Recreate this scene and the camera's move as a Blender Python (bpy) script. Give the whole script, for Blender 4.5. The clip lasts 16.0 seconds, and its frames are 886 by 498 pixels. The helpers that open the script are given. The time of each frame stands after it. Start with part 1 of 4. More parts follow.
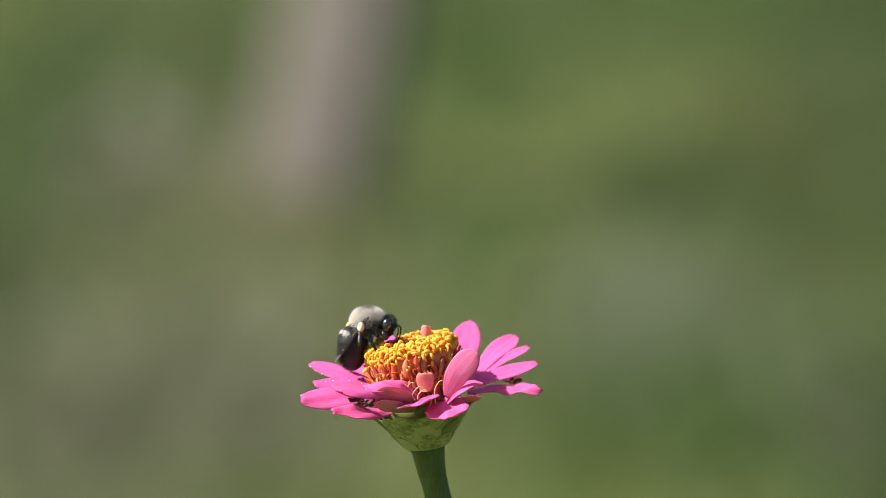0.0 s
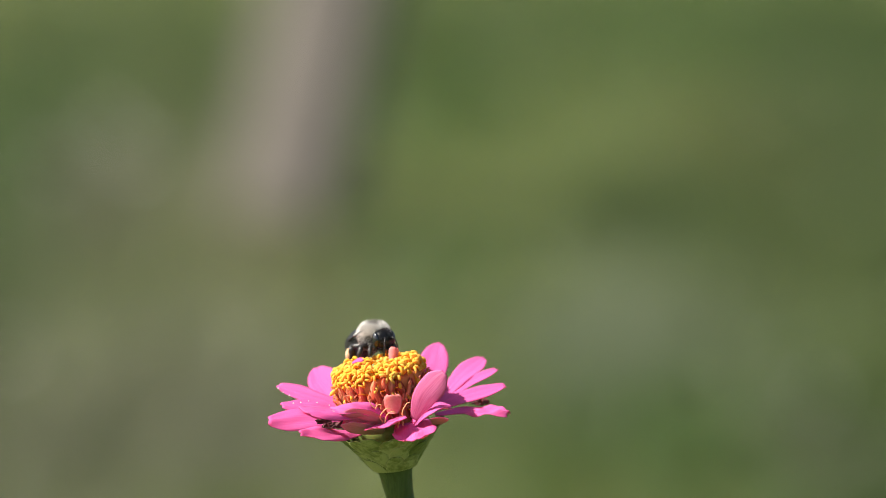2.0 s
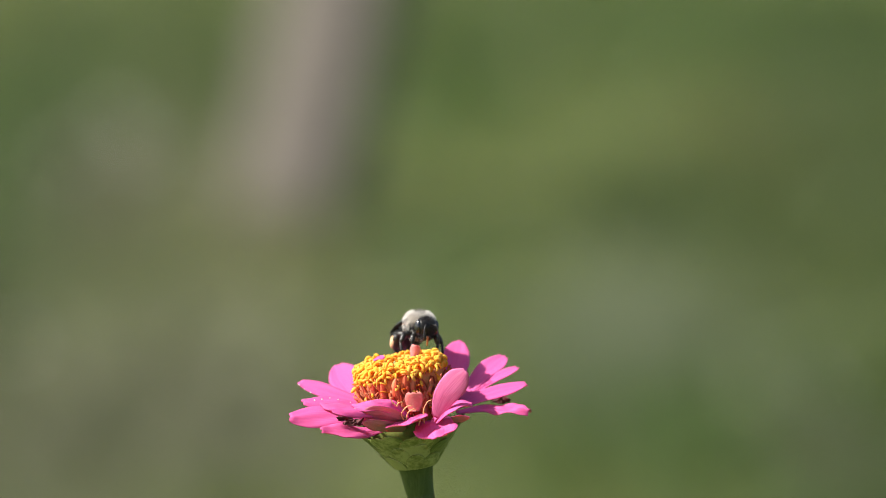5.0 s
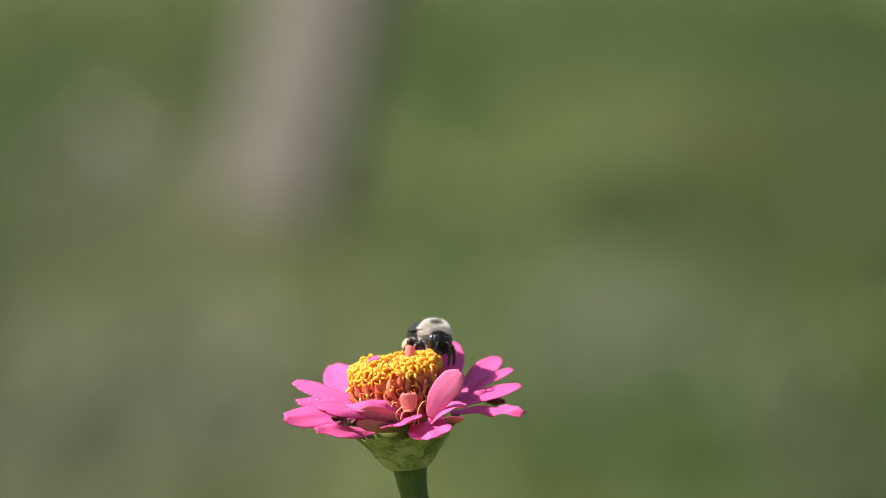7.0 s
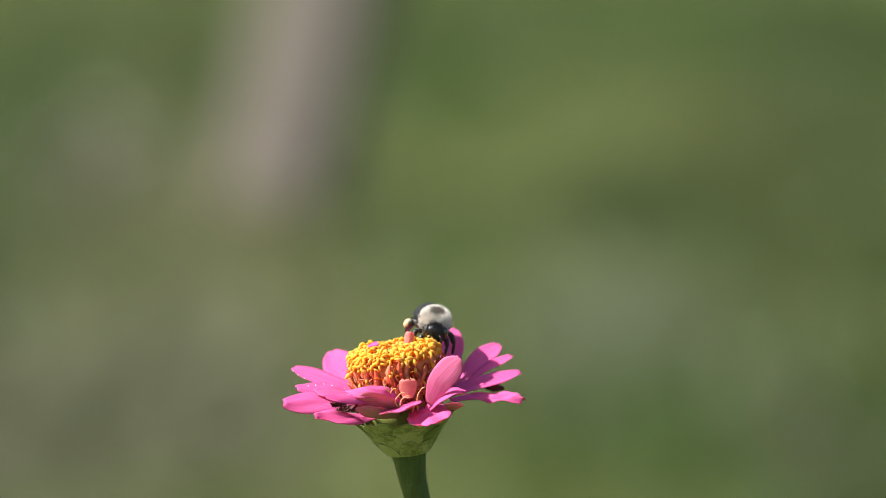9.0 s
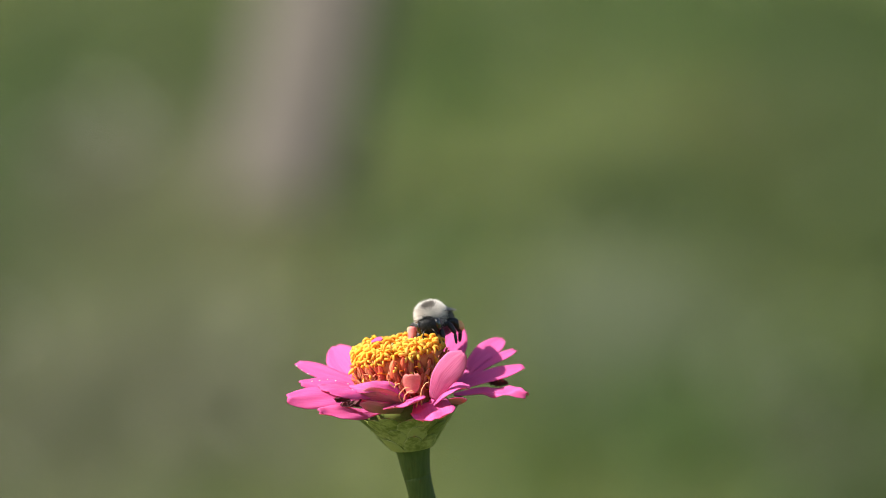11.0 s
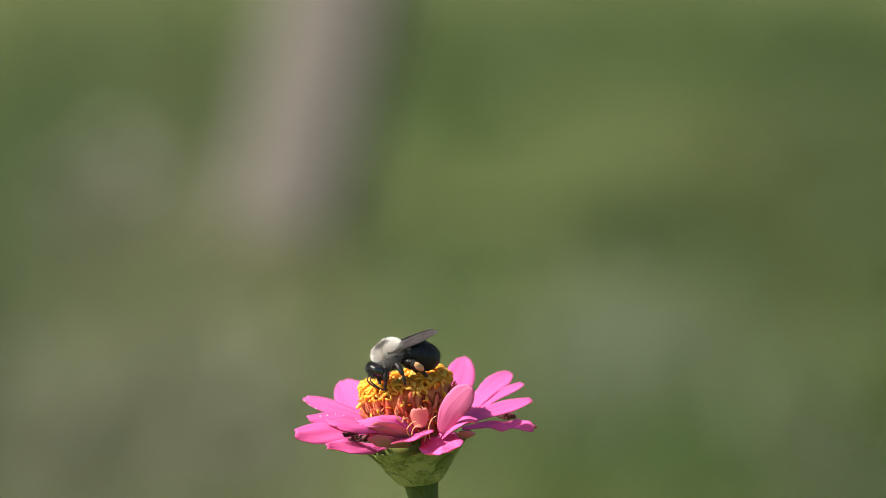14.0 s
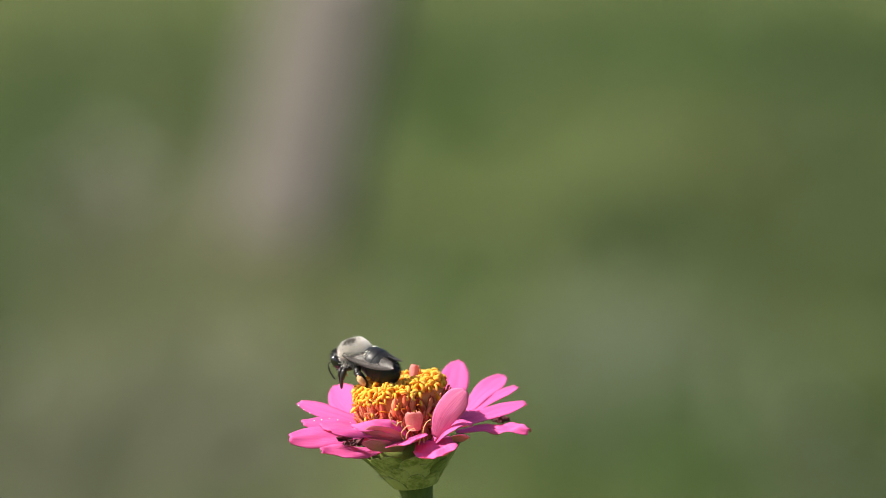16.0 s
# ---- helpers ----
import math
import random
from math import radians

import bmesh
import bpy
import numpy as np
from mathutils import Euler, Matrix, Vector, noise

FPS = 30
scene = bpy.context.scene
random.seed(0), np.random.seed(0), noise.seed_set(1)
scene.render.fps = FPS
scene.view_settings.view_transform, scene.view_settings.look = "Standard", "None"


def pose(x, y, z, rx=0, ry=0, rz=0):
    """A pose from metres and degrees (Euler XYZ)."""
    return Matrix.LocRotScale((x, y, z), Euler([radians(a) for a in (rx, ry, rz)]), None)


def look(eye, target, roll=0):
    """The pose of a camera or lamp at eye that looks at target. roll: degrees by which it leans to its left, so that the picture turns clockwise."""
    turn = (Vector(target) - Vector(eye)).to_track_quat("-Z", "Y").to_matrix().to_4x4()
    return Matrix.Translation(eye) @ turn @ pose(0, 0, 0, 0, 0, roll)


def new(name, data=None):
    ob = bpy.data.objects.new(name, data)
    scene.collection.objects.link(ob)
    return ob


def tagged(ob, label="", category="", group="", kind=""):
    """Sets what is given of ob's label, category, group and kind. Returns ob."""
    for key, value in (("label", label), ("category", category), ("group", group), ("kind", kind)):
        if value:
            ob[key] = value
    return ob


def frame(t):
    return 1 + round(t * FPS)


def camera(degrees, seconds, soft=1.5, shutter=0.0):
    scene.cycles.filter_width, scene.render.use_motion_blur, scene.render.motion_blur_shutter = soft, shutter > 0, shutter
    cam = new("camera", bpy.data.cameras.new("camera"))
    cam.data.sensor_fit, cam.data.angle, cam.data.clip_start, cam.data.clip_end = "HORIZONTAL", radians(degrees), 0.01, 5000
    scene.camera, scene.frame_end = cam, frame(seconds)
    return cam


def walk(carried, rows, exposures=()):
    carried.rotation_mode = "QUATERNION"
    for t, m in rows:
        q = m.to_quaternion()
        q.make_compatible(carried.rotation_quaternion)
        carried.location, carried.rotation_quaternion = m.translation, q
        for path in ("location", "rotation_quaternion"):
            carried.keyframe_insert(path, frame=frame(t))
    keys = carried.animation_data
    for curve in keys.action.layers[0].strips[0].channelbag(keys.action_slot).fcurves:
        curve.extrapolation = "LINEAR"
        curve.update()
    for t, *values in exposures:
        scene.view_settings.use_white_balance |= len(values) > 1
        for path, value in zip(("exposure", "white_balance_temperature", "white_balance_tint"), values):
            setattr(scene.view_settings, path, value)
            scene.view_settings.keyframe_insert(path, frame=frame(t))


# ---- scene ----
LENS = 8.0
cam = camera(LENS, 16.0, soft=0.8)
cam.data.dof.use_dof = True
cam.data.dof.focus_distance = 1.372
cam.data.dof.aperture_fstop = 9.5

CAMERA_ROWS = [
    (0, pose(0.00420, -1.36560, 1.15000, 81.9938, -0.114, 0.0192)),
    (0.5, pose(0.00470, -1.36560, 1.14980, 82.0672, -0.707, 0.0683)),
    (1, pose(0.00519, -1.36560, 1.14960, 82.1315, -0.413, -0.0369)),
    (1.5, pose(0.00569, -1.36560, 1.14941, 82.2255, -0.574, -0.0534)),
    (2, pose(0.00569, -1.36560, 1.14985, 82.1991, -0.226, -0.1959)),
    (2.5, pose(0.00569, -1.36560, 1.15030, 82.1199, -0.355, -0.1000)),
    (3, pose(0.00569, -1.36560, 1.15074, 82.2018, 0.025, -0.2886)),
    (3.5, pose(0.00569, -1.36560, 1.15119, 82.2110, -0.560, -0.1380)),
    (4, pose(0.00383, -1.36560, 1.15097, 82.1872, -0.977, -0.0026)),
    (4.5, pose(0.00197, -1.36560, 1.15074, 82.2195, -0.758, -0.1470)),
    (4.7, pose(0.00179, -1.36560, 1.15068, 82.1465, -0.586, -0.1104)),
    (7, pose(-0.00026, -1.36560, 1.15000, 82.1802, -1.056, -0.1683)),
    (7.5, pose(-0.00048, -1.36560, 1.14955, 82.2205, -0.709, -0.3057)),
    (8, pose(-0.00070, -1.36560, 1.14911, 82.0933, -1.289, -0.1026)),
    (8.5, pose(-0.00092, -1.36560, 1.14866, 82.1563, -1.062, -0.1806)),
    (9, pose(-0.00115, -1.36560, 1.14822, 82.1293, -1.250, -0.1829)),
    (11.3, pose(-0.00115, -1.36560, 1.14849, 82.0727, -1.069, -0.1754)),
    (11.5, pose(-0.00115, -1.36560, 1.14851, 82.0823, -1.136, -0.2076)),
    (12, pose(-0.00109, -1.36560, 1.14866, 82.1231, -1.122, -0.1976)),
    (12.5, pose(-0.00103, -1.36560, 1.14881, 82.2273, -0.901, -0.2019)),
    (13, pose(-0.00097, -1.36560, 1.14896, 82.2242, -0.982, -0.0527)),
    (13.5, pose(-0.00091, -1.36560, 1.14911, 82.2492, -0.662, -0.1246)),
    (14, pose(-0.00085, -1.36560, 1.14926, 82.3467, -0.657, -0.1583)),
    (14.5, pose(-0.00026, -1.36560, 1.14963, 82.4532, -0.472, -0.2007)),
    (15, pose(0.00034, -1.36560, 1.15000, 82.5077, -0.506, -0.2320)),
    (15.5, pose(0.00004, -1.36560, 1.14941, 82.3989, -0.412, -0.2076)),
    (16, pose(-0.00026, -1.36560, 1.14881, 82.3990, -0.273, -0.2485)),
]
walk(cam, CAMERA_ROWS)

# ---- world, sun, exposure ----
SUN_WAY = Vector((-0.69, -0.13, 0.71)).normalized()      # towards the sun
world = bpy.data.worlds.new("sky")
scene.world = world
world.use_nodes = True
wn = world.node_tree
sky = wn.nodes.new("ShaderNodeTexSky")
sky.sky_type = "NISHITA"
sky.sun_disc = False
sky.air_density = 0.9
sky.dust_density = 2.0
sky.ozone_density = 0.8
sky.sun_elevation = math.asin(SUN_WAY.z)
sky.sun_rotation = math.atan2(SUN_WAY.x, SUN_WAY.y)
wn.links.new(sky.outputs[0], wn.nodes["Background"].inputs[0])
wn.nodes["Background"].inputs[1].default_value = 0.083
sun = new("sun", bpy.data.lights.new("sun", "SUN"))
sun.data.energy = 5.0
sun.data.angle = radians(0.53)
sun.data.color = (1.0, 0.94, 0.83)
sun.matrix_world = look(SUN_WAY * 10, (0, 0, 0))
scene.view_settings.exposure = 0.93

# ---- helpers of this scene ----
MM = 0.001
HEAD = Vector((0, 0, 0.925))                             # where the flower's petals join
TILT = radians(9.35)
RIGHT = Vector((1, 0, 0))
UP = Vector((0, math.sin(TILT), math.cos(TILT)))
AWAY = Vector((0, math.cos(TILT), -math.sin(TILT)))


def V(u, v, w):
    """A place round the flower's head in mm: right, up the slope, away."""
    return (RIGHT * u + UP * v + AWAY * w) * MM


def mesh_of(verts, faces, smooth=True, mats=None):
    me = bpy.data.meshes.new("mesh")
    me.from_pydata([tuple(v) for v in verts], [], faces)
    me.update()
    if mats is not None:
        me.polygons.foreach_set("material_index", mats)
    if smooth:
        me.polygons.foreach_set("use_smooth", [True] * len(me.polygons))
    return me


def part(name, me, material, parent=None, label=""):
    """Links a mesh or a bmesh as one object, under a thing or a part."""
    if isinstance(me, bmesh.types.BMesh):
        bm, me = me, bpy.data.meshes.new(name)
        bm.to_mesh(me)
        bm.free()
        me.polygons.foreach_set("use_smooth", [True] * len(me.polygons))
    ob = new(name, me)
    mats = material if isinstance(material, (list, tuple)) else [material]
    if not me.materials:
        for m in mats:
            me.materials.append(m)
    if parent is not None:
        ob.parent = parent
    if label:
        ob["label"] = label
    return ob


def thing(name, place, label, category, group="", kind=""):
    ob = new(name)
    ob.empty_display_size = 0.01
    ob.location = place
    return tagged(ob, label, category, group, kind)


def frame_along(points):
    """Tangents and two side vectors along a line of points."""
    out, side = [], None
    for i, p in enumerate(points):
        t = (points[min(i + 1, len(points) - 1)] - points[max(i - 1, 0)]).normalized()
        if side is None:
            side = t.orthogonal().normalized()
        side = (side - t * side.dot(t)).normalized()
        out.append((t, side, t.cross(side)))
    return out


def tube(points, radii, n=8, cap=True):
    """Verts and faces of a tube along points."""
    verts, faces = [], []
    for p, r, (t, a, b) in zip(points, radii, frame_along(points)):
        for k in range(n):
            an = 2 * math.pi * k / n
            verts.append(p + a * (r * math.cos(an)) + b * (r * math.sin(an)))
    for i in range(len(points) - 1):
        for k in range(n):
            k2 = (k + 1) % n
            faces.append((i * n + k, i * n + k2, (i + 1) * n + k2, (i + 1) * n + k))
    if cap:
        faces.append(tuple(range(n))[::-1])
        faces.append(tuple((len(points) - 1) * n + k for k in range(n)))
    return verts, faces


def join(*pieces):
    verts, faces = [], []
    for v, f in pieces:
        o = len(verts)
        verts += list(v)
        faces += [tuple(i + o for i in q) for q in f]
    return verts, faces


def ball(centre, radii, turn=None, seg=20, rings=12, shape=None):
    """Verts and faces of an ellipsoid; shape(direction) may scale it."""
    verts, faces = [], []
    turn = turn or Matrix.Identity(3)
    for i in range(rings + 1):
        th = math.pi * i / rings
        for k in range(seg):
            ph = 2 * math.pi * k / seg
            d = Vector((math.sin(th) * math.cos(ph), math.cos(th), math.sin(th) * math.sin(ph)))
            s = shape(d) if shape else 1.0
            verts.append(Vector(centre) + turn @ Vector((d.x * radii[0], d.y * radii[1], d.z * radii[2])) * s)
    for i in range(rings):
        for k in range(seg):
            k2 = (k + 1) % seg
            faces.append((i * seg + k, i * seg + k2, (i + 1) * seg + k2, (i + 1) * seg + k))
    return verts, faces


def curve_points(ps, n):
    """A smooth line of n + 1 points through ps (Catmull-Rom)."""
    ps = [Vector(p) for p in ps]
    q = [ps[0] * 2 - ps[1]] + ps + [ps[-1] * 2 - ps[-2]]
    out = []
    for j in range(n + 1):
        s = j / n * (len(ps) - 1)
        i = min(int(s), len(ps) - 2)
        t = s - i
        a, b, c, d = q[i:i + 4]
        out.append(0.5 * (2 * b + (c - a) * t + (2 * a - 5 * b + 4 * c - d) * t * t + (3 * b - a - 3 * c + d) * t ** 3))
    return out


# ---- materials ----
def material(name, colours, scale=200.0, rough=0.6, bump=0.0, metal=0.0, translucent=0.0, stretch=(1, 1, 1), spread=(0.35, 0.65),
             coords="Object", fine=6.0, sheen=0.0, coat=0.0, vary=0.0, spec=0.5, deepen=1.0, passing=(1, 1, 1)):
    """A node material: noise at two scales between two or three colours, relief, some light let through."""
    m = bpy.data.materials.new(name)
    m.use_nodes = True
    nt = m.node_tree
    no, ln = nt.nodes, nt.links.new
    bs = no["Principled BSDF"]
    tc = no.new("ShaderNodeTexCoord")
    mp = no.new("ShaderNodeMapping")
    mp.inputs["Scale"].default_value = stretch
    ln(tc.outputs[coords], mp.inputs[0])
    n1 = no.new("ShaderNodeTexNoise")
    n1.inputs["Scale"].default_value = scale
    n1.inputs["Detail"].default_value = 4
    n2 = no.new("ShaderNodeTexNoise")
    n2.inputs["Scale"].default_value = scale * fine
    n2.inputs["Detail"].default_value = 3
    ln(mp.outputs[0], n1.inputs[0])
    ln(mp.outputs[0], n2.inputs[0])
    mix = no.new("ShaderNodeMix")
    mix.inputs[0].default_value = 0.4
    ln(n1.outputs[0], mix.inputs[2])
    ln(n2.outputs[0], mix.inputs[3])
    last = mix.outputs[0]
    if vary:
        oi = no.new("ShaderNodeObjectInfo")
        ma = no.new("ShaderNodeMath")
        ma.operation = "MULTIPLY_ADD"
        ma.inputs[1].default_value = vary
        ln(oi.outputs["Random"], ma.inputs[0])
        ad = no.new("ShaderNodeMath")
        ad.operation = "SUBTRACT"
        ad.inputs[1].default_value = vary / 2
        ln(last, ma.inputs[2])
        ln(ma.outputs[0], ad.inputs[0])
        last = ad.outputs[0]
    rp = no.new("ShaderNodeValToRGB")
    rp.color_ramp.elements[0].position, rp.color_ramp.elements[1].position = spread
    rp.color_ramp.elements[0].color = (*colours[0], 1)
    rp.color_ramp.elements[1].color = (*colours[-1], 1)
    if len(colours) == 3:
        el = rp.color_ramp.elements.new(sum(spread) / 2)
        el.color = (*colours[1], 1)
    ln(last, rp.inputs[0])
    ln(rp.outputs[0], bs.inputs["Base Color"])
    bs.inputs["Roughness"].default_value = rough
    bs.inputs["Metallic"].default_value = metal
    bs.inputs["Sheen Weight"].default_value = sheen
    bs.inputs["Coat Weight"].default_value = coat
    bs.inputs["Specular IOR Level"].default_value = spec
    if bump:
        bp = no.new("ShaderNodeBump")
        bp.inputs["Strength"].default_value = bump
        bp.inputs["Distance"].default_value = 1.0 / scale * 0.2
        ln(mix.outputs[0], bp.inputs["Height"])
        ln(bp.outputs[0], bs.inputs["Normal"])
    if translucent:
        tr = no.new("ShaderNodeBsdfTranslucent")
        # light that has gone through the tissue is more saturated
        gm = no.new("ShaderNodeGamma")
        gm.inputs[1].default_value = deepen
        ln(rp.outputs[0], gm.inputs[0])
        ti = no.new("ShaderNodeMix")
        ti.data_type, ti.blend_type = "RGBA", "MULTIPLY"
        ti.inputs[0].default_value = 1.0
        ti.inputs[7].default_value = (*passing, 1)
        ln(gm.outputs[0], ti.inputs[6])
        ln(ti.outputs[2], tr.inputs[0])
        ms = no.new("ShaderNodeMixShader")
        ms.inputs[0].default_value = translucent
        ln(bs.outputs[0], ms.inputs[1])
        ln(tr.outputs[0], ms.inputs[2])
        ln(ms.outputs[0], no["Material Output"].inputs[0])
    return m


def tipped(m):
    """Browned, dried specks along the tip of a petal (v of its map runs from base to tip)."""
    no, ln = m.node_tree.nodes, m.node_tree.links.new
    bs = no["Principled BSDF"]
    src = bs.inputs["Base Color"].links[0].from_socket
    tc = no.new("ShaderNodeTexCoord")
    sp = no.new("ShaderNodeSeparateXYZ")
    ln(tc.outputs["UV"], sp.inputs[0])
    nz = no.new("ShaderNodeTexNoise")
    nz.inputs["Scale"].default_value = 3.5
    ln(tc.outputs["UV"], nz.inputs[0])
    ad = no.new("ShaderNodeMath")
    ad.operation = "MULTIPLY_ADD"
    ad.inputs[1].default_value = 0.22
    ln(nz.outputs[0], ad.inputs[0])
    ln(sp.outputs[1], ad.inputs[2])
    rp = no.new("ShaderNodeValToRGB")
    rp.color_ramp.elements[0].position, rp.color_ramp.elements[1].position = 1.13 / 1.3, 1.19 / 1.3
    dv = no.new("ShaderNodeMath")
    dv.operation = "DIVIDE"
    dv.inputs[1].default_value = 1.3
    ln(ad.outputs[0], dv.inputs[0])
    ln(dv.outputs[0], rp.inputs[0])
    mx = no.new("ShaderNodeMix")
    mx.data_type = "RGBA"
    ln(rp.outputs[0], mx.inputs[0])
    ln(src, mx.inputs[6])
    mx.inputs[7].default_value = (0.22, 0.03, 0.06, 1)
    ln(mx.outputs[2], bs.inputs["Base Color"])
    return m


def pale_claw(m):
    """The underside of a petal pales to a dull green towards its base (v of its map runs from base to tip)."""
    no, ln = m.node_tree.nodes, m.node_tree.links.new
    bs = no["Principled BSDF"]
    src = bs.inputs["Base Color"].links[0].from_socket
    tc = no.new("ShaderNodeTexCoord")
    sp = no.new("ShaderNodeSeparateXYZ")
    ln(tc.outputs["UV"], sp.inputs[0])
    rp = no.new("ShaderNodeMapRange")
    rp.inputs["From Min"].default_value, rp.inputs["From Max"].default_value = 0.85, 0.15
    ln(sp.outputs[1], rp.inputs["Value"])
    mx = no.new("ShaderNodeMix")
    mx.data_type = "RGBA"
    ln(rp.outputs[0], mx.inputs[0])
    ln(src, mx.inputs[6])
    mx.inputs[7].default_value = (0.46, 0.33, 0.22, 1)
    ln(mx.outputs[2], bs.inputs["Base Color"])
    ln(mx.outputs[2], no["Gamma"].inputs[0])
    return m


# petals: fine veins run from base to tip (the map's v)
petal_top = material("petal_top", [(0.91, 0.115, 0.44), (0.945, 0.165, 0.51), (0.965, 0.23, 0.57)], 4.0, 0.62, 0.22, translucent=0.42, passing=(1, 0.62, 0.42),
                     stretch=(7.0, 0.30, 1), coords="UV", fine=3.0, vary=0.10, spec=0.25, deepen=1.6, spread=(0.3, 0.7))
petal_under = material("petal_under", [(0.66, 0.19, 0.31), (0.77, 0.28, 0.40), (0.84, 0.36, 0.47)], 5.0, 0.7, 0.12, translucent=0.40,
                       stretch=(5.0, 0.4, 1), coords="UV", fine=3.0, vary=0.1, spec=0.2, deepen=1.35, passing=(1, 0.85, 0.85))
petal_blush = material("petal_blush", [(0.66, 0.12, 0.32), (0.80, 0.20, 0.43), (0.88, 0.29, 0.52)], 5.0, 0.7, 0.14, translucent=0.36,
                       stretch=(6.0, 0.35, 1), coords="UV", fine=3.0, spec=0.2, deepen=1.35, passing=(1, 0.9, 0.7))
tipped(petal_top)
pale_claw(petal_under)
petal_edge = material("petal_edge", [(0.50, 0.04, 0.16), (0.68, 0.08, 0.28)], 400, 0.7, translucent=0.2, vary=0.2)
floret_yellow = material("floret_yellow", [(0.92, 0.58, 0.045), (0.94, 0.66, 0.085), (0.96, 0.74, 0.16)], 700, 0.7, 0.1, translucent=0.48, vary=0.25, deepen=1.35, spec=0.3, passing=(1, 0.62, 0.25))
floret_tube = material("floret_tube", [(0.86, 0.34, 0.04), (0.92, 0.48, 0.06)], 700, 0.7, 0.1, translucent=0.5, vary=0.3, deepen=1.4, spec=0.2)
chaff_red = material("chaff_red", [(0.64, 0.09, 0.045), (0.79, 0.20, 0.10), (0.90, 0.41, 0.23)], 500, 0.5, 0.3, translucent=0.5, vary=0.45, deepen=1.5,
                     stretch=(1, 1, 0.3))
bract_pink = material("bract_pink", [(0.76, 0.20, 0.19), (0.85, 0.33, 0.30)], 400, 0.6, 0.2, translucent=0.4, vary=0.1)
disc_heart = material("disc_heart", [(0.62, 0.15, 0.05), (0.74, 0.26, 0.07)], 900, 0.7, 0.5)
bud_green = material("bud_green", [(0.20, 0.21, 0.045), (0.32, 0.31, 0.08)], 500, 0.6, 0.2, vary=0.2)
stigma_pale = material("stigma_pale", [(0.75, 0.42, 0.14), (0.80, 0.52, 0.25)], 500, 0.5, translucent=0.2)
phyllary_green = material("phyllary_green", [(0.10, 0.135, 0.022), (0.18, 0.21, 0.045), (0.35, 0.37, 0.13)], 170, 0.6, 0.6, vary=0.3, spread=(0.38, 0.63))
phyllary_rim = material("phyllary_rim", [(0.11, 0.14, 0.024), (0.20, 0.23, 0.05)], 400, 0.7)
stem_green = material("stem_green", [(0.048, 0.076, 0.013), (0.074, 0.108, 0.021), (0.098, 0.134, 0.031)], 160, 0.65, 0.4, stretch=(3, 3, 0.15), spec=0.25)
withered = material("withered", [(0.04, 0.010, 0.012), (0.15, 0.030, 0.040)], 600, 0.8, 0.5)
fur_cream = material("fur_cream", [(0.78, 0.73, 0.66), (0.94, 0.91, 0.87)], 900, 0.75, sheen=0.3)
fur_grey = material("fur_grey", [(0.10, 0.085, 0.07), (0.24, 0.205, 0.17)], 900, 0.75, sheen=0.2)
fur_black = material("fur_black", [(0.006, 0.006, 0.007), (0.014, 0.013, 0.013)], 900, 0.6)
shell_black = material("shell_black", [(0.005, 0.005, 0.006), (0.014, 0.013, 0.013)], 700, 0.42, 0.3, spec=0.4)
eye_black = material("eye_black", [(0.004, 0.004, 0.005), (0.008, 0.007, 0.007)], 900, 0.24, coat=0.3, spec=0.9)
leg_black = material("leg_black", [(0.006, 0.005, 0.005), (0.02, 0.016, 0.014)], 900, 0.4, 0.3)
pollen = material("pollen", [(0.68, 0.26, 0.06), (0.72, 0.44, 0.24), (0.74, 0.56, 0.40)], 260, 0.85, 0.6)
wing_brown = material("wing_brown", [(0.042, 0.033, 0.028), (0.095, 0.076, 0.064)], 500, 0.35, 0.9, translucent=0.3, coat=0.35, spec=0.5)
wing_vein = material("wing_vein", [(0.012, 0.008, 0.007), (0.02, 0.014, 0.012)], 500, 0.4)
tongue_brown = material("tongue_brown", [(0.28, 0.07, 0.02), (0.5, 0.16, 0.03)], 900, 0.4)
fly_orange = material("fly_orange", [(0.50, 0.075, 0.008), (0.72, 0.17, 0.015)], 60, 0.6, 0.2, translucent=0.35)
fly_pale = material("fly_pale", [(0.235, 0.135, 0.098), (0.35, 0.225, 0.18)], 60, 0.6, 0.2, translucent=0.3)
fly_margin = material("fly_margin", [(0.20, 0.16, 0.17), (0.36, 0.29, 0.29)], 200, 0.7)
fly_black = material("fly_black", [(0.008, 0.007, 0.007), (0.022, 0.018, 0.018)], 300, 0.7)
fly_white = material("fly_white", [(0.7, 0.7, 0.68), (0.8, 0.8, 0.78)], 300, 0.7)
old_wood = material("old_wood", [(0.125, 0.107, 0.092), (0.168, 0.146, 0.127), (0.20, 0.174, 0.152)], 14, 0.9, 0.8, stretch=(1, 1, 0.15))
dew = material("dew", [(0.75, 0.72, 0.72), (0.85, 0.82, 0.82)], 500, 0.05, spec=0.8, translucent=0.3)
dark_blade = material("dark_blade", [(0.038, 0.067, 0.0078), (0.056, 0.090, 0.011)], 15, 0.6, translucent=0.2)
grass_blade = material("grass_blade", [(0.053, 0.082, 0.0043), (0.063, 0.092, 0.0058), (0.073, 0.096, 0.0079)], 2.0, 0.6, stretch=(1.0, 0.5, 1), translucent=0.25)
lush_blade = material("lush_blade", [(0.040, 0.086, 0.0065), (0.056, 0.112, 0.0101)], 1.5, 0.6, translucent=0.25)
pale_blade = material("pale_blade", [(0.120, 0.131, 0.065), (0.165, 0.175, 0.099)], 1.5, 0.8, translucent=0.2)
silver_blade = material("silver_blade", [(0.128, 0.158, 0.087), (0.178, 0.210, 0.127)], 1.5, 0.8, translucent=0.2)
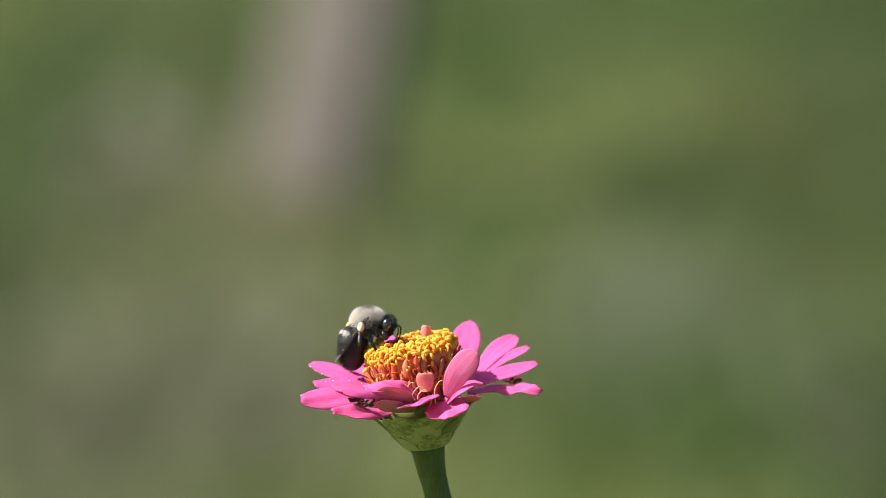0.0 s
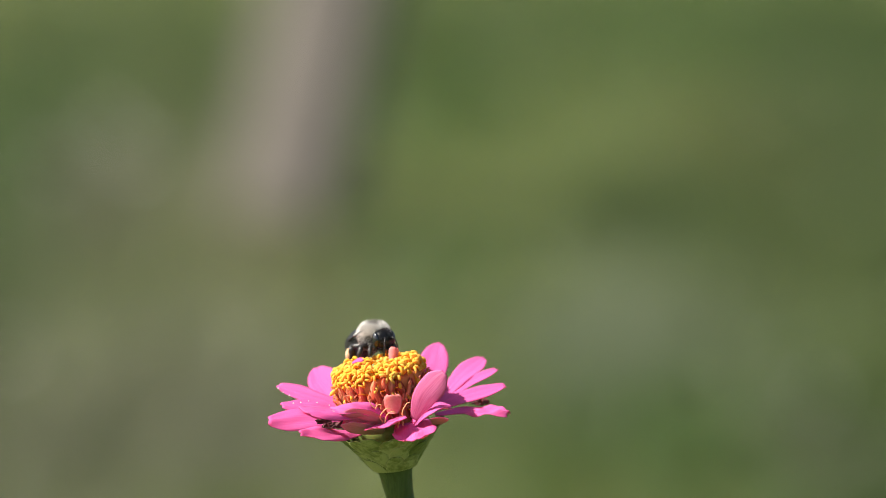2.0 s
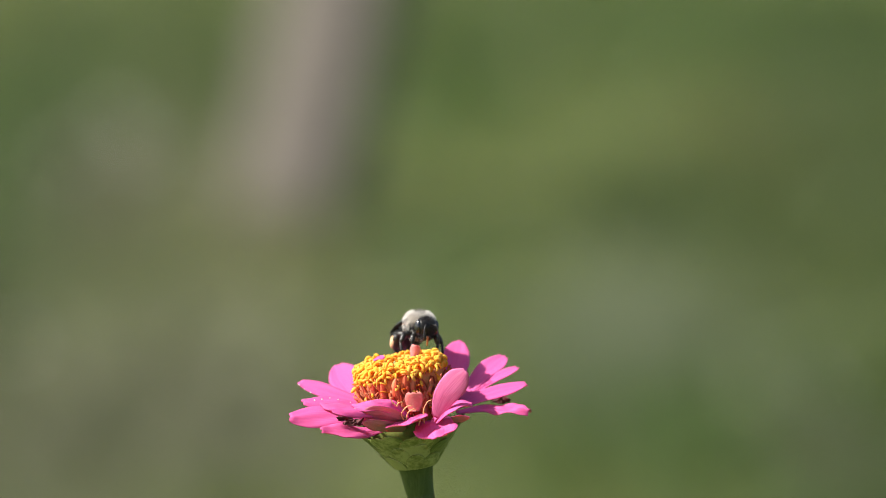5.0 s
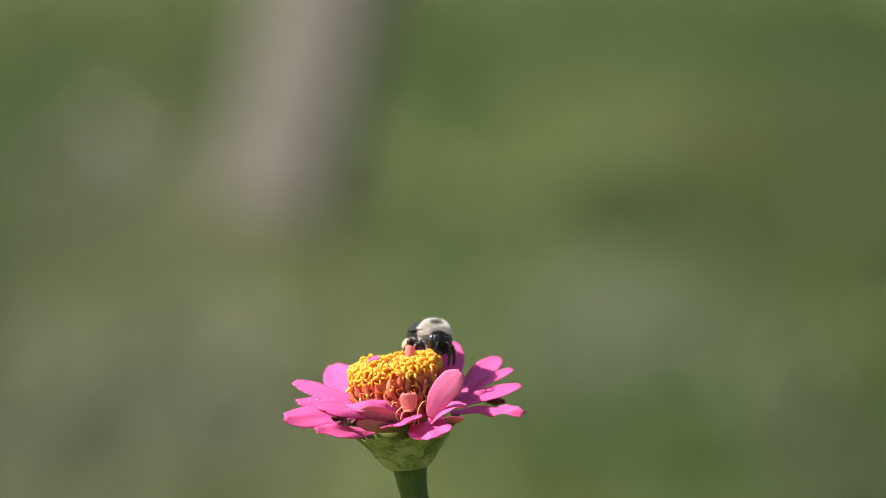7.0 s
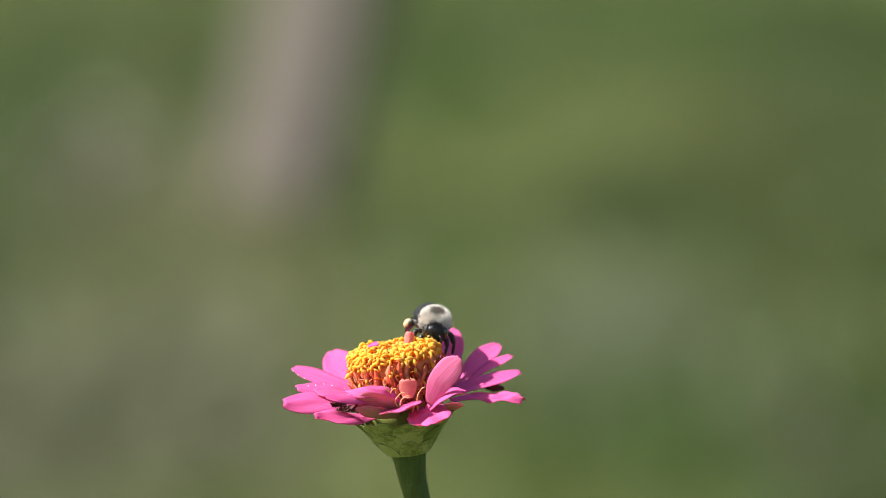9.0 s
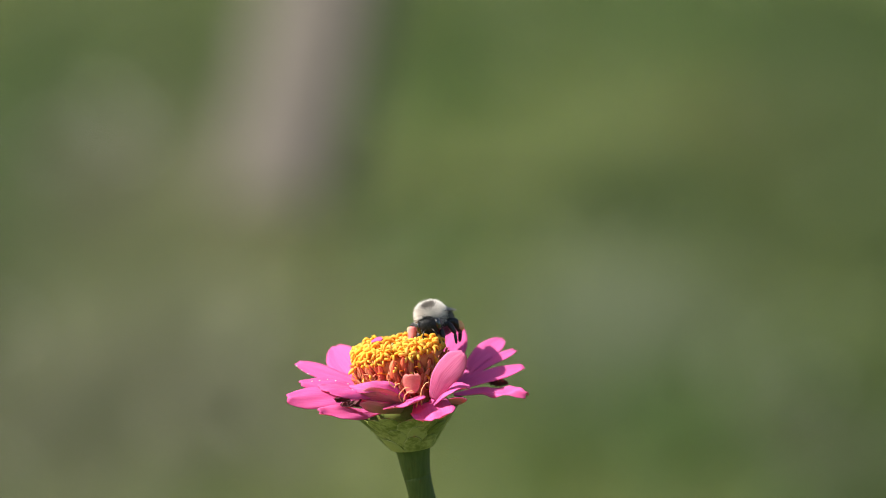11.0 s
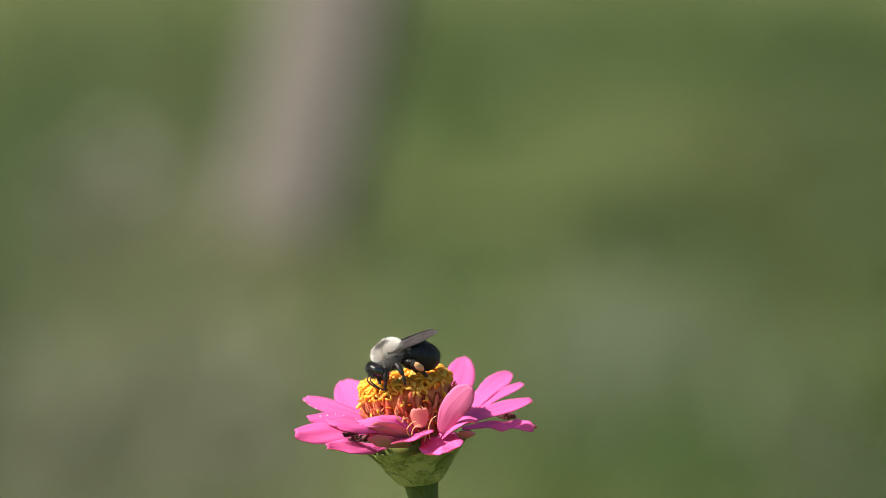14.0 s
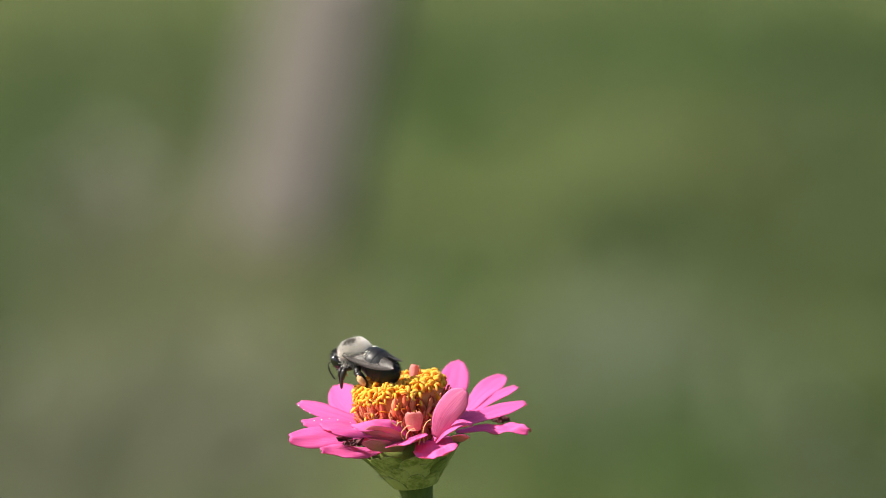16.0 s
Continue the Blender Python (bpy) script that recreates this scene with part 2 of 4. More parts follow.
dry_blade = material("dry_blade", [(0.118, 0.106, 0.043), (0.165, 0.153, 0.070)], 1.5, 0.8, translucent=0.2)
grey_blade = material("grey_blade", [(0.140, 0.146, 0.086), (0.178, 0.184, 0.116)], 1.5, 0.8, translucent=0.2)
deep_blade = material("deep_blade", [(0.028, 0.064, 0.003), (0.040, 0.082, 0.005)], 1.5, 0.6, translucent=0.25)
clover_white = material("clover_white", [(0.62, 0.60, 0.52), (0.80, 0.79, 0.74)], 300, 0.7, 0.2, translucent=0.2)
lawn = material("lawn", [(0.049, 0.071, 0.0043), (0.059, 0.080, 0.0058), (0.071, 0.083, 0.0079)], 2.0, 0.9, 0.6, fine=9, stretch=(1.0, 0.6, 1))

# ---- the ground and what grows far behind ----
def ground_sheet():
    verts, faces = [], []
    rings = [0.0, 1, 2, 3, 4, 5, 6, 7, 8, 9, 10, 11, 12, 14, 17, 22, 30, 45, 80, 160, 400, 900]
    n = 64
    for r in rings:
        for k in range(n):
            a = 2 * math.pi * k / n
            x, y = r * math.cos(a), r * math.sin(a)
            z = 0.02 * noise.noise((x * 0.7, y * 0.7, 3)) if 0 < r < 40 else 0.0
            verts.append((x, y, z))
    for i in range(len(rings) - 1):
        for k in range(n):
            k2 = (k + 1) % n
            faces.append((i * n + k, (i + 1) * n + k, (i + 1) * n + k2, i * n + k2))
    ob = part("ground", mesh_of(verts, faces), lawn)
    return tagged(ob, "mown green lawn with browner worn areas", "lawn", kind="structure")


ground_sheet()


def blades(name, spots, height, width, mat, label, rng, per=1):
    """One mesh of many bent blades standing at the given spots."""
    verts, faces = [], []
    for x, y in spots:
        for _ in range(per):
            a = rng.uniform(0, 2 * math.pi)
            h = height * rng.uniform(0.5, 1.3)
            bx, by = x + rng.gauss(0, 0.02), y + rng.gauss(0, 0.02)
            lean = rng.uniform(0.2, 0.9) * h
            d, s = Vector((math.cos(a), math.sin(a), 0)), Vector((-math.sin(a), math.cos(a), 0)) * width * 0.5
            p = Vector((bx, by, -0.02))
            q = p + d * lean * 0.35 + Vector((0, 0, h * 0.65))
            r = p + d * lean + Vector((0, 0, h))
            o = len(verts)
            verts += [p - s, p + s, q + s * 0.8, q - s * 0.8, r]
            faces += [(o, o + 1, o + 2, o + 3), (o + 3, o + 2, o + 4)]
    ob = part(name, mesh_of(verts, faces), mat)
    return tagged(ob, label, "grass", kind="stuff")


rng = random.Random(5)
blades("lawn_grass", [(rng.uniform(-2.2, 2.2), rng.uniform(4.2, 12.5)) for _ in range(16000)], 0.05, 0.006, grass_blade,
       "short green lawn grass, sunlit", rng)


def patch(name, x, y, sx, sy, count, height, width, mat, label, seed):
    """A soft-edged patch of one kind of growth in the lawn."""
    r = random.Random(seed)
    spots = [(x + r.gauss(0, sx), y + r.gauss(0, sy)) for _ in range(count)]
    return blades(name, spots, height, width, mat, label, r)


DARK = "dark green broad blades in the lawn"
DRY = "dry straw-coloured grass in the lawn"
PALE = "pale greyish-green grass in the lawn"
LUSH = "lush bright green grass in the lawn"
# clumps of broader, darker green blades where the lawn is darker
patch("dark_blades", 0.38, 7.1, 0.08, 0.45, 160, 0.05, 0.014, dark_blade, DARK, 11)
patch("dark_blades", 0.64, 7.2, 0.08, 1.0, 1000, 0.05, 0.014, dark_blade, DARK, 12)
patch("dark_blades", -0.60, 7.2, 0.06, 0.9, 500, 0.05, 0.014, dark_blade, DARK, 17)
patch("dark_blades", -0.55, 9.4, 0.15, 0.7, 700, 0.05, 0.014, dark_blade, DARK, 29)
patch("dark_blades", 0.12, 6.4, 0.06, 0.5, 70, 0.05, 0.014, dark_blade, DARK, 30)
patch("dark_blades", 0.50, 7.0, 0.12, 0.7, 560, 0.05, 0.014, dark_blade, DARK, 32)
patch("dark_blades", -0.3, 5.3, 0.25, 0.4, 200, 0.05, 0.014, dark_blade, DARK, 27)
patch("dark_blades", 0.70, 9.0, 0.10, 0.9, 900, 0.05, 0.014, dark_blade, DARK, 28)
patch("dark_blades", 0.0, 9.8, 0.5, 0.8, 2200, 0.05, 0.014, dark_blade, DARK, 24)
patch("pale_grass", -0.42, 7.6, 0.08, 0.6, 900, 0.05, 0.008, pale_blade, PALE, 13)
patch("silvery_grass", 0.27, 6.2, 0.10, 0.35, 1100, 0.05, 0.008, silver_blade, "pale silvery-green grass in the lawn", 14)
patch("pale_grass", -0.30, 6.1, 0.18, 0.7, 1300, 0.05, 0.008, pale_blade, PALE, 18)
patch("dry_grass", -0.16, 6.9, 0.10, 0.35, 260, 0.05, 0.008, dry_blade, DRY, 15)
patch("dry_grass", 0.50, 8.2, 0.10, 0.5, 220, 0.05, 0.008, dry_blade, DRY, 19)
patch("lush_grass", 0.32, 5.45, 0.09, 0.28, 600, 0.05, 0.010, lush_blade, LUSH, 20)
patch("lush_grass", 0.46, 9.9, 0.22, 0.6, 2600, 0.05, 0.010, lush_blade, LUSH, 21)
patch("lush_grass", 0.06, 8.9, 0.06, 0.6, 700, 0.05, 0.010, lush_blade, LUSH, 26)
patch("lush_grass", -0.62, 8.2, 0.06, 0.9, 1200, 0.05, 0.010, lush_blade, LUSH, 22)

GREY = "greyish half-dry grass in the lawn"
DEEP = "deep green grass in the lawn"
patch("grey_grass", -0.37, 5.55, 0.10, 0.40, 1300, 0.05, 0.008, grey_blade, GREY, 41)
patch("grey_grass", -0.20, 5.75, 0.07, 0.35, 650, 0.05, 0.008, grey_blade, GREY, 42)
patch("grey_grass", -0.45, 7.6, 0.06, 0.35, 450, 0.05, 0.008, grey_blade, GREY, 43)
patch("grey_grass", 0.46, 5.35, 0.05, 0.22, 260, 0.05, 0.008, grey_blade, GREY, 44)
patch("dark_blades", -0.53, 6.3, 0.035, 0.35, 240, 0.05, 0.014, dark_blade, DARK, 46)
patch("deep_grass", 0.50, 5.3, 0.06, 0.4, 420, 0.05, 0.014, deep_blade, DEEP, 25)
patch("deep_grass", 0.80, 9.7, 0.10, 0.55, 1700, 0.05, 0.010, deep_blade, DEEP, 47)
patch("deep_grass", 0.31, 7.35, 0.06, 0.20, 330, 0.05, 0.010, deep_blade, DEEP, 48)
patch("deep_grass", -0.30, 8.6, 0.04, 0.40, 260, 0.05, 0.010, deep_blade, DEEP, 49)
patch("deep_grass", 0.12, 5.55, 0.07, 0.3, 170, 0.05, 0.010, deep_blade, DEEP, 51)
patch("lush_grass", 0.0, 6.75, 0.09, 0.3, 380, 0.05, 0.010, lush_blade, LUSH, 50)


def clover_flower(x, y, size, seed):
    """A clover head: a round tuft of many small upright petals on a thin stalk."""
    r = random.Random(seed)
    ob = thing("clover_flower", (x, y, 0), "small white clover flower head standing in the lawn", "flower", "clover in the lawn")
    v, f = tube([Vector((0, 0, -0.02)), Vector((0.003, 0, 0.03)), Vector((0, 0, 0.06))], [0.0012, 0.0011, 0.001], 6)
    part("stalk", mesh_of(v, f), lush_blade, ob)
    pieces = []
    for k in range(46):
        z = 1 - 1.55 * (k + 0.5) / 46
        a = 2.4 * k
        d = Vector((math.sqrt(1 - z * z) * math.cos(a), math.sqrt(1 - z * z) * math.sin(a), z))
        c = Vector((0, 0, 0.06)) + d * size * 0.35
        pieces.append(tube([c, c + d * size * 0.32, c + d * size * r.uniform(0.58, 0.68) + Vector((0, 0, size * 0.06))], [size * 0.06, size * 0.085, size * 0.02], 5))
    v, f = join(*pieces)
    part("head", mesh_of(v, f), clover_white, ob)


for k, (x, y, size) in enumerate([(-0.445, 7.85, 0.017), (-0.395, 7.52, 0.014), (-0.50, 7.42, 0.012), (-0.455, 5.72, 0.011), (0.44, 5.42, 0.010)]):
    clover_flower(x, y, size, 80 + k)


def leaning_post():
    """A square timber post with worn edges, drying cracks and a slanted top, set in the lawn."""
    ob = thing("post", (-0.180, 7.35, 0), "leaning weathered grey wooden post standing in the lawn", "post")
    half, edge = 0.068, 0.009
    ring = []
    for cx, cy, a0 in ((1, 1, 0), (-1, 1, 90), (-1, -1, 180), (1, -1, 270)):
        for k in range(5):
            a = radians(a0 + 22.5 * k)
            ring.append(Vector((cx * (half - edge) + edge * math.cos(a), cy * (half - edge) + edge * math.sin(a), 0)))
    n = len(ring)
    verts, faces = [], []
    levels = [-0.25, -0.05, 0.0, 0.05, 0.1, 0.16, 0.22, 0.28, 0.34, 0.40, 0.42]
    for z in levels:
        for p in ring:
            w = 1 + 0.03 * noise.noise((p.x * 20, p.y * 20, z * 3)) + (0.05 * math.exp(-max(z, 0) / 0.06))
            top = 0.05 * p.x / half if z == levels[-1] else 0.0
            verts.append(Vector((p.x * w, p.y * w, z + top)))
    for i in range(len(levels) - 1):
        for k in range(n):
            k2 = (k + 1) % n
            faces.append((i * n + k, i * n + k2, (i + 1) * n + k2, (i + 1) * n + k))
    faces.append(tuple((len(levels) - 1) * n + k for k in range(n)))
    shaft = part("shaft", mesh_of(verts, faces), old_wood, ob)
    shaft.matrix_basis = pose(0, 0, 0, 0, 12.0, 0) @ pose(0, 0, 0, 0, 0, -19)
    return ob


leaning_post()


# ---- the zinnia ----
flower = thing("zinnia", HEAD, "pink zinnia in full bloom on a green stem", "flower")
AXIS = Vector((-0.16, 0.97, -0.17)).normalized()          # in right, up, away


def ax(p):
    """From (right, up, away) mm to the flower's space."""
    return V(p[0], p[1], p[2])


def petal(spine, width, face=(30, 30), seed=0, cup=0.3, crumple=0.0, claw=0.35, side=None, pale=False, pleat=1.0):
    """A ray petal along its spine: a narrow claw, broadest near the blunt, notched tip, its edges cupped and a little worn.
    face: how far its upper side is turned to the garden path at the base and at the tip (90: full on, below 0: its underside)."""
    r = random.Random(seed * 7 + 1)
    ns, nw, thick = 26, 12, 0.11
    line = curve_points(spine, ns)
    ph, ph2, ph3 = r.uniform(0, 6.28), r.uniform(0, 6.28), r.uniform(0, 6.28)
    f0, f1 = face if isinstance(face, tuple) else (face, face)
    frames, flip = [], 1.0
    for i in range(ns + 1):
        t = (line[min(i + 1, ns)] - line[max(i - 1, 0)]).normalized()
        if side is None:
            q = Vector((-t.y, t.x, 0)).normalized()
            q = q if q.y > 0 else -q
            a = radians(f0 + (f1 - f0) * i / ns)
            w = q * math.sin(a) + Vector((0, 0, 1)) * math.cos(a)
        else:
            w = Vector(side)
        w = (w - t * w.dot(t)).normalized()
        frames.append((t, w, w.cross(t)))
    if frames[ns // 2][2].dot(AXIS) < 0:
        flip = -1.0
    top, under, uv = [], [], []
    for i, (t, w, n) in enumerate(frames):
        s = i / ns
        w, n = w * flip, n * flip
        grow = claw + (1 - claw) * math.sin(min(1.0, s / 0.72) * math.pi / 2)
        end = max(0.0, (s - 0.66) / 0.34)
        half = width * 0.5 * grow * (1 - 0.60 * end ** 2.4)
        for j in range(nw + 1):
            x = j / nw * 2 - 1
            worn = 1 + 0.05 * noise.noise((s * 7, seed * 3.1 + (2 if x > 0 else 0), 0.3)) * abs(x)
            lift = cup * (x * x - 0.3) * (0.35 + 0.65 * s)
            ripple = 0.16 * math.sin(7 * s + ph + 2.5 * x) * x * x * s + 0.085 * pleat * math.cos(3 * math.pi * x + 0.6 * math.sin(ph2)) * min(1.0, 3 * s) * (1 - 0.8 * s * s)
            ripple += crumple * noise.noise((s * 4.5 + seed, x * 1.4, 0.4)) * min(1.0, 3 * s)
            back = -0.11 * width * x * x * end
            back += end ** 3 * (0.16 * math.cos(5.2 * x + ph2) - 0.22 * math.exp(-((x - 0.3 * math.sin(ph3)) / 0.16) ** 2) + 0.16 * noise.noise((x * 6, seed * 2.7, 1.1)))
            p = line[i] + w * (half * x * worn) + n * (lift + ripple) + t * back
            d = thick * (1 - 0.5 * abs(x) ** 3)
            top.append(ax(p + n * d))
            under.append(ax(p - n * d))
            uv.append((x * 0.5 + 0.5 + seed * 1.37, s))
    verts = top + under
    m = nw + 1
    off = len(top)
    faces, mats = [], []
    for i in range(ns):
        for j in range(nw):
            q = (i * m + j, i * m + j + 1, (i + 1) * m + j + 1, (i + 1) * m + j)
            faces.append(q)
            mats.append(0)
            faces.append(tuple(k + off for k in q[::-1]))
            mats.append(1)
    rim = [j for j in range(m)] + [i * m + nw for i in range(1, ns + 1)] + [ns * m + j for j in range(nw - 1, -1, -1)] + [i * m for i in range(ns - 1, 0, -1)]
    for i, k in enumerate(rim):
        k2 = rim[(i + 1) % len(rim)]
        faces.append((k2, k, k + off, k2 + off))
        mats.append(2)
    me = mesh_of(verts, faces, True, mats)
    layer = me.uv_layers.new(name="map")
    for lp in me.loops:
        layer.data[lp.index].uv = uv[lp.vertex_index % off]
    return part("petal", me, [petal_blush if pale else petal_top, petal_blush if pale else petal_under, petal_edge], flower)


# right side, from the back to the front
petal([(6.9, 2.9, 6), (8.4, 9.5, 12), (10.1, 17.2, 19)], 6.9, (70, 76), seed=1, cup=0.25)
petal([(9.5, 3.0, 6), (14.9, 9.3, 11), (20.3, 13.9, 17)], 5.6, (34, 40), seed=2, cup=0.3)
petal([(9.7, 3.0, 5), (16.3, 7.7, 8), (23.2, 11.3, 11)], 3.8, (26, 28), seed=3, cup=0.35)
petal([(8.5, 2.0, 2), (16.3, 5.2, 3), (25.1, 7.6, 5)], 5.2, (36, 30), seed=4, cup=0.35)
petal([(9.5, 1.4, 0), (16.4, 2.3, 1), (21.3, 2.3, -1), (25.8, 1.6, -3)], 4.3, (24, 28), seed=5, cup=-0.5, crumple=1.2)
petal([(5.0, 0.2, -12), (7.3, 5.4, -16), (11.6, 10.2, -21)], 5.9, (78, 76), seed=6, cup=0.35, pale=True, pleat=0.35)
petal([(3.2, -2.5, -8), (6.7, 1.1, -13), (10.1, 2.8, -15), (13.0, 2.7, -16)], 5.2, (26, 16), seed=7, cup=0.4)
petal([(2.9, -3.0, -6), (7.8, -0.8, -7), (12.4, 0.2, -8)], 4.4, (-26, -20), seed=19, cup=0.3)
# front
petal([(4.3, -0.4, -8), (4.9, -2.1, -15), (5.6, -4.2, -21)], 9.6, 0, seed=8, cup=0.5, crumple=1.1, side=(1, 0.22, 0), claw=0.7)
petal([(-0.7, 0.1, -8), (-1.1, -0.7, -14), (-1.3, -1.5, -20)], 9.6, 0, seed=9, cup=0.5, side=(0.96, 0.3, 0), claw=0.6)
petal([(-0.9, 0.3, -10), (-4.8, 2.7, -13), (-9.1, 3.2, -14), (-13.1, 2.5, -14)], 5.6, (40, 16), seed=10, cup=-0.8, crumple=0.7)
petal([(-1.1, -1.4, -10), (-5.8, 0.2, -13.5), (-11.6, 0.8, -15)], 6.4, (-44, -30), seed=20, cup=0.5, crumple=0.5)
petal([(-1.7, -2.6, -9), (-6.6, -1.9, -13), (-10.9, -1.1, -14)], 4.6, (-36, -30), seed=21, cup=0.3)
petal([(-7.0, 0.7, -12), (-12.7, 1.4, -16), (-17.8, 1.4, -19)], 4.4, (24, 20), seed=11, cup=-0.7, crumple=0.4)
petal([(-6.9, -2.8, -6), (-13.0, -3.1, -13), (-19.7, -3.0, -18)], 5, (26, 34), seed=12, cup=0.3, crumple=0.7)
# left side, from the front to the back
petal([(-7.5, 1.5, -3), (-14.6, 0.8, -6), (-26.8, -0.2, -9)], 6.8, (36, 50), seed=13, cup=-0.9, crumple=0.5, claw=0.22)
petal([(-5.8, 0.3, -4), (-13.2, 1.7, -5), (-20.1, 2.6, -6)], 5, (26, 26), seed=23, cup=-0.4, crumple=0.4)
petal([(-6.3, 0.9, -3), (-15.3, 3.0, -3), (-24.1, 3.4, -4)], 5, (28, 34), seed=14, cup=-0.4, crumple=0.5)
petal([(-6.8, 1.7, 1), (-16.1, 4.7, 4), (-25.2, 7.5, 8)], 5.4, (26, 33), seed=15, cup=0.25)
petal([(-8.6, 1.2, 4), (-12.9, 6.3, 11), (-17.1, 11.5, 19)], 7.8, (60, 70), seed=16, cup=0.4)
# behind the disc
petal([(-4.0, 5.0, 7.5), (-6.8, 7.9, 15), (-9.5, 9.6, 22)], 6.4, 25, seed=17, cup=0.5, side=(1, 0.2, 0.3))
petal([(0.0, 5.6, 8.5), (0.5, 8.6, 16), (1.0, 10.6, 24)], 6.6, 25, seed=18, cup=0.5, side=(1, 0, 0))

# the disc: a raised drum of florets
E1 = (Vector((1, 0, 0)) - AXIS * AXIS.x).normalized()
E2 = AXIS.cross(E1).normalized()
if E2.z < 0:
    E2 = -E2
DISC_AT = Vector((-1.1, -0.2, 0))


def on_disc(radius, angle, height):
    """A place on the disc, in right, up, away mm."""
    return DISC_AT + AXIS * height + E1 * (radius * math.cos(angle)) + E2 * (radius * math.sin(angle))


def turned_to(normal, spin=0.0):
    """A turn that carries z to the normal (right, up, away)."""
    n = (RIGHT * normal.x + UP * normal.y + AWAY * normal.z).normalized()
    return n.to_track_quat("Z", "Y").to_matrix().to_4x4() @ Matrix.Rotation(spin, 4, "Z")


def disc_core():
    prof = [(0.5, 0), (8.6, 0.3), (8.5, 3), (9.1, 7), (9.5, 9.6), (8.8, 10.9), (6.5, 11.4), (4.6, 11.1), (3.0, 10.5), (1.6, 10.2), (0.3, 10.1)]
    n = 36
    verts, faces = [], []
    for r, h in prof:
        for k in range(n):
            verts.append(ax(on_disc(r, 2 * math.pi * k / n, h)))
    for i in range(len(prof) - 1):
        for k in range(n):
            k2 = (k + 1) % n
            faces.append((i * n + k, i * n + k2, (i + 1) * n + k2, (i + 1) * n + k))
    return part("disc", mesh_of(verts, faces), disc_heart, flower, "dull red heart of the flower disc")


disc = disc_core()


def receptacle():
    """The fleshy green seat of the disc, from which the petals spring."""
    prof = [(0.5, -6.5), (5.5, -5.5), (8.0, -3.2), (8.6, -1.2), (8.3, 0.1), (0.5, 0.2)]
    n = 32
    verts = [ax(on_disc(r, 2 * math.pi * k / n, h)) for r, h in prof for k in range(n)]
    faces = [(i * n + k, i * n + (k + 1) % n, (i + 1) * n + (k + 1) % n, (i + 1) * n + k) for i in range(len(prof) - 1) for k in range(n)]
    part("receptacle", mesh_of(verts, faces), phyllary_rim, flower, "dark green seat of the petals")


receptacle()


def floret_mesh(seed):
    """A disc floret: a slender tube that opens into five plump lobes, rolled outwards and down like fingers."""
    r = random.Random(seed)
    v, f = tube([Vector((0, 0, -2.2)), Vector((0, 0, -0.9)), Vector((0, 0, 0.25))], [0.34, 0.44, 0.66], 8, False)
    mats = [1] * len(f)
    for k in range(5):
        if r.random() < 0.1:
            continue
        a = 2 * math.pi * (k + r.uniform(-0.22, 0.22)) / 5
        d, s = Vector((math.cos(a), math.sin(a), 0)), Vector((-math.sin(a), math.cos(a), 0))
        L, up, wd, sway = r.uniform(0.85, 1.2), r.uniform(0.35, 0.85), r.uniform(0.9, 1.1), r.uniform(-0.3, 0.3)
        arc = [(0.2, -0.1), (0.6, up * 0.8), (1.05, up), (1.5, up * 0.8), (1.8, up * 0.3), (1.95, up - 0.75), (1.9, up - 1.0)]
        ps = [d * (x * L) + s * (sway * (x / 2) ** 2) + Vector((0, 0, z * L)) for x, z in arc]
        lv, lf = tube(ps, [q * wd for q in (0.28, 0.36, 0.40, 0.40, 0.35, 0.20, 0.05)], 6)
        o = len(v)
        v += lv
        f += [tuple(o + i for i in face) for face in lf]
        mats += [0] * len(lf)
    me = mesh_of([p * MM for p in v], f, True, mats)
    me.materials.append(floret_yellow)
    me.materials.append(floret_tube)
    return me


floret_meshes = [floret_mesh(k) for k in range(16)]
rr = random.Random(21)


def place_floret(radius, angle, height, tilt, size):
    out = E1 * math.cos(angle) + E2 * math.sin(angle)
    nrm = AXIS * math.cos(tilt) + out * math.sin(tilt)
    ob = part("floret", rr.choice(floret_meshes), floret_yellow, disc)
    ob.matrix_basis = Matrix.Translation(ax(on_disc(radius, angle, height))) @ turned_to(nrm, rr.uniform(0, 6.28)) @ Matrix.Diagonal((size, size, size, 1))


for ring, (rad, hgt, tilt, cnt) in enumerate([(9.4, 10.0, 1.3, 21), (9.3, 11.2, 0.95, 25), (8.8, 12.1, 0.65, 24), (7.4, 12.6, 0.4, 20), (5.7, 12.5, 0.2, 15), (4.2, 12.0, 0.0, 9)]):
    for k in range(cnt):
        an = 2 * math.pi * (k + 0.5 * (ring % 2) + rr.uniform(-0.22, 0.22)) / cnt
        # the lowest florets hang only here and there, more of them on one side
        if ring == 0 and rr.random() < (0.5 if math.cos(an) < -0.2 else 1.0):
            continue
        place_floret(rad + rr.uniform(-0.35, 0.35), an, hgt + rr.uniform(-0.5, 0.5) + (0.5 * max(0.0, math.cos(an)) if ring < 2 else 0.0), tilt + rr.uniform(-0.35, 0.35), rr.uniform(0.72, 1.0))


def floret_bud_mesh():
    """A closed, drop-shaped floret on a thin neck."""
    ps = [Vector((0, 0, z)) for z in (-1.2, -0.4, 0.1, 0.6, 1.2, 1.8, 2.2, 2.35)]
    v, f = tube([p * MM for p in ps], [r * MM for r in (0.16, 0.2, 0.34, 0.5, 0.58, 0.46, 0.24, 0.05)], 9)
    return mesh_of(v, f)


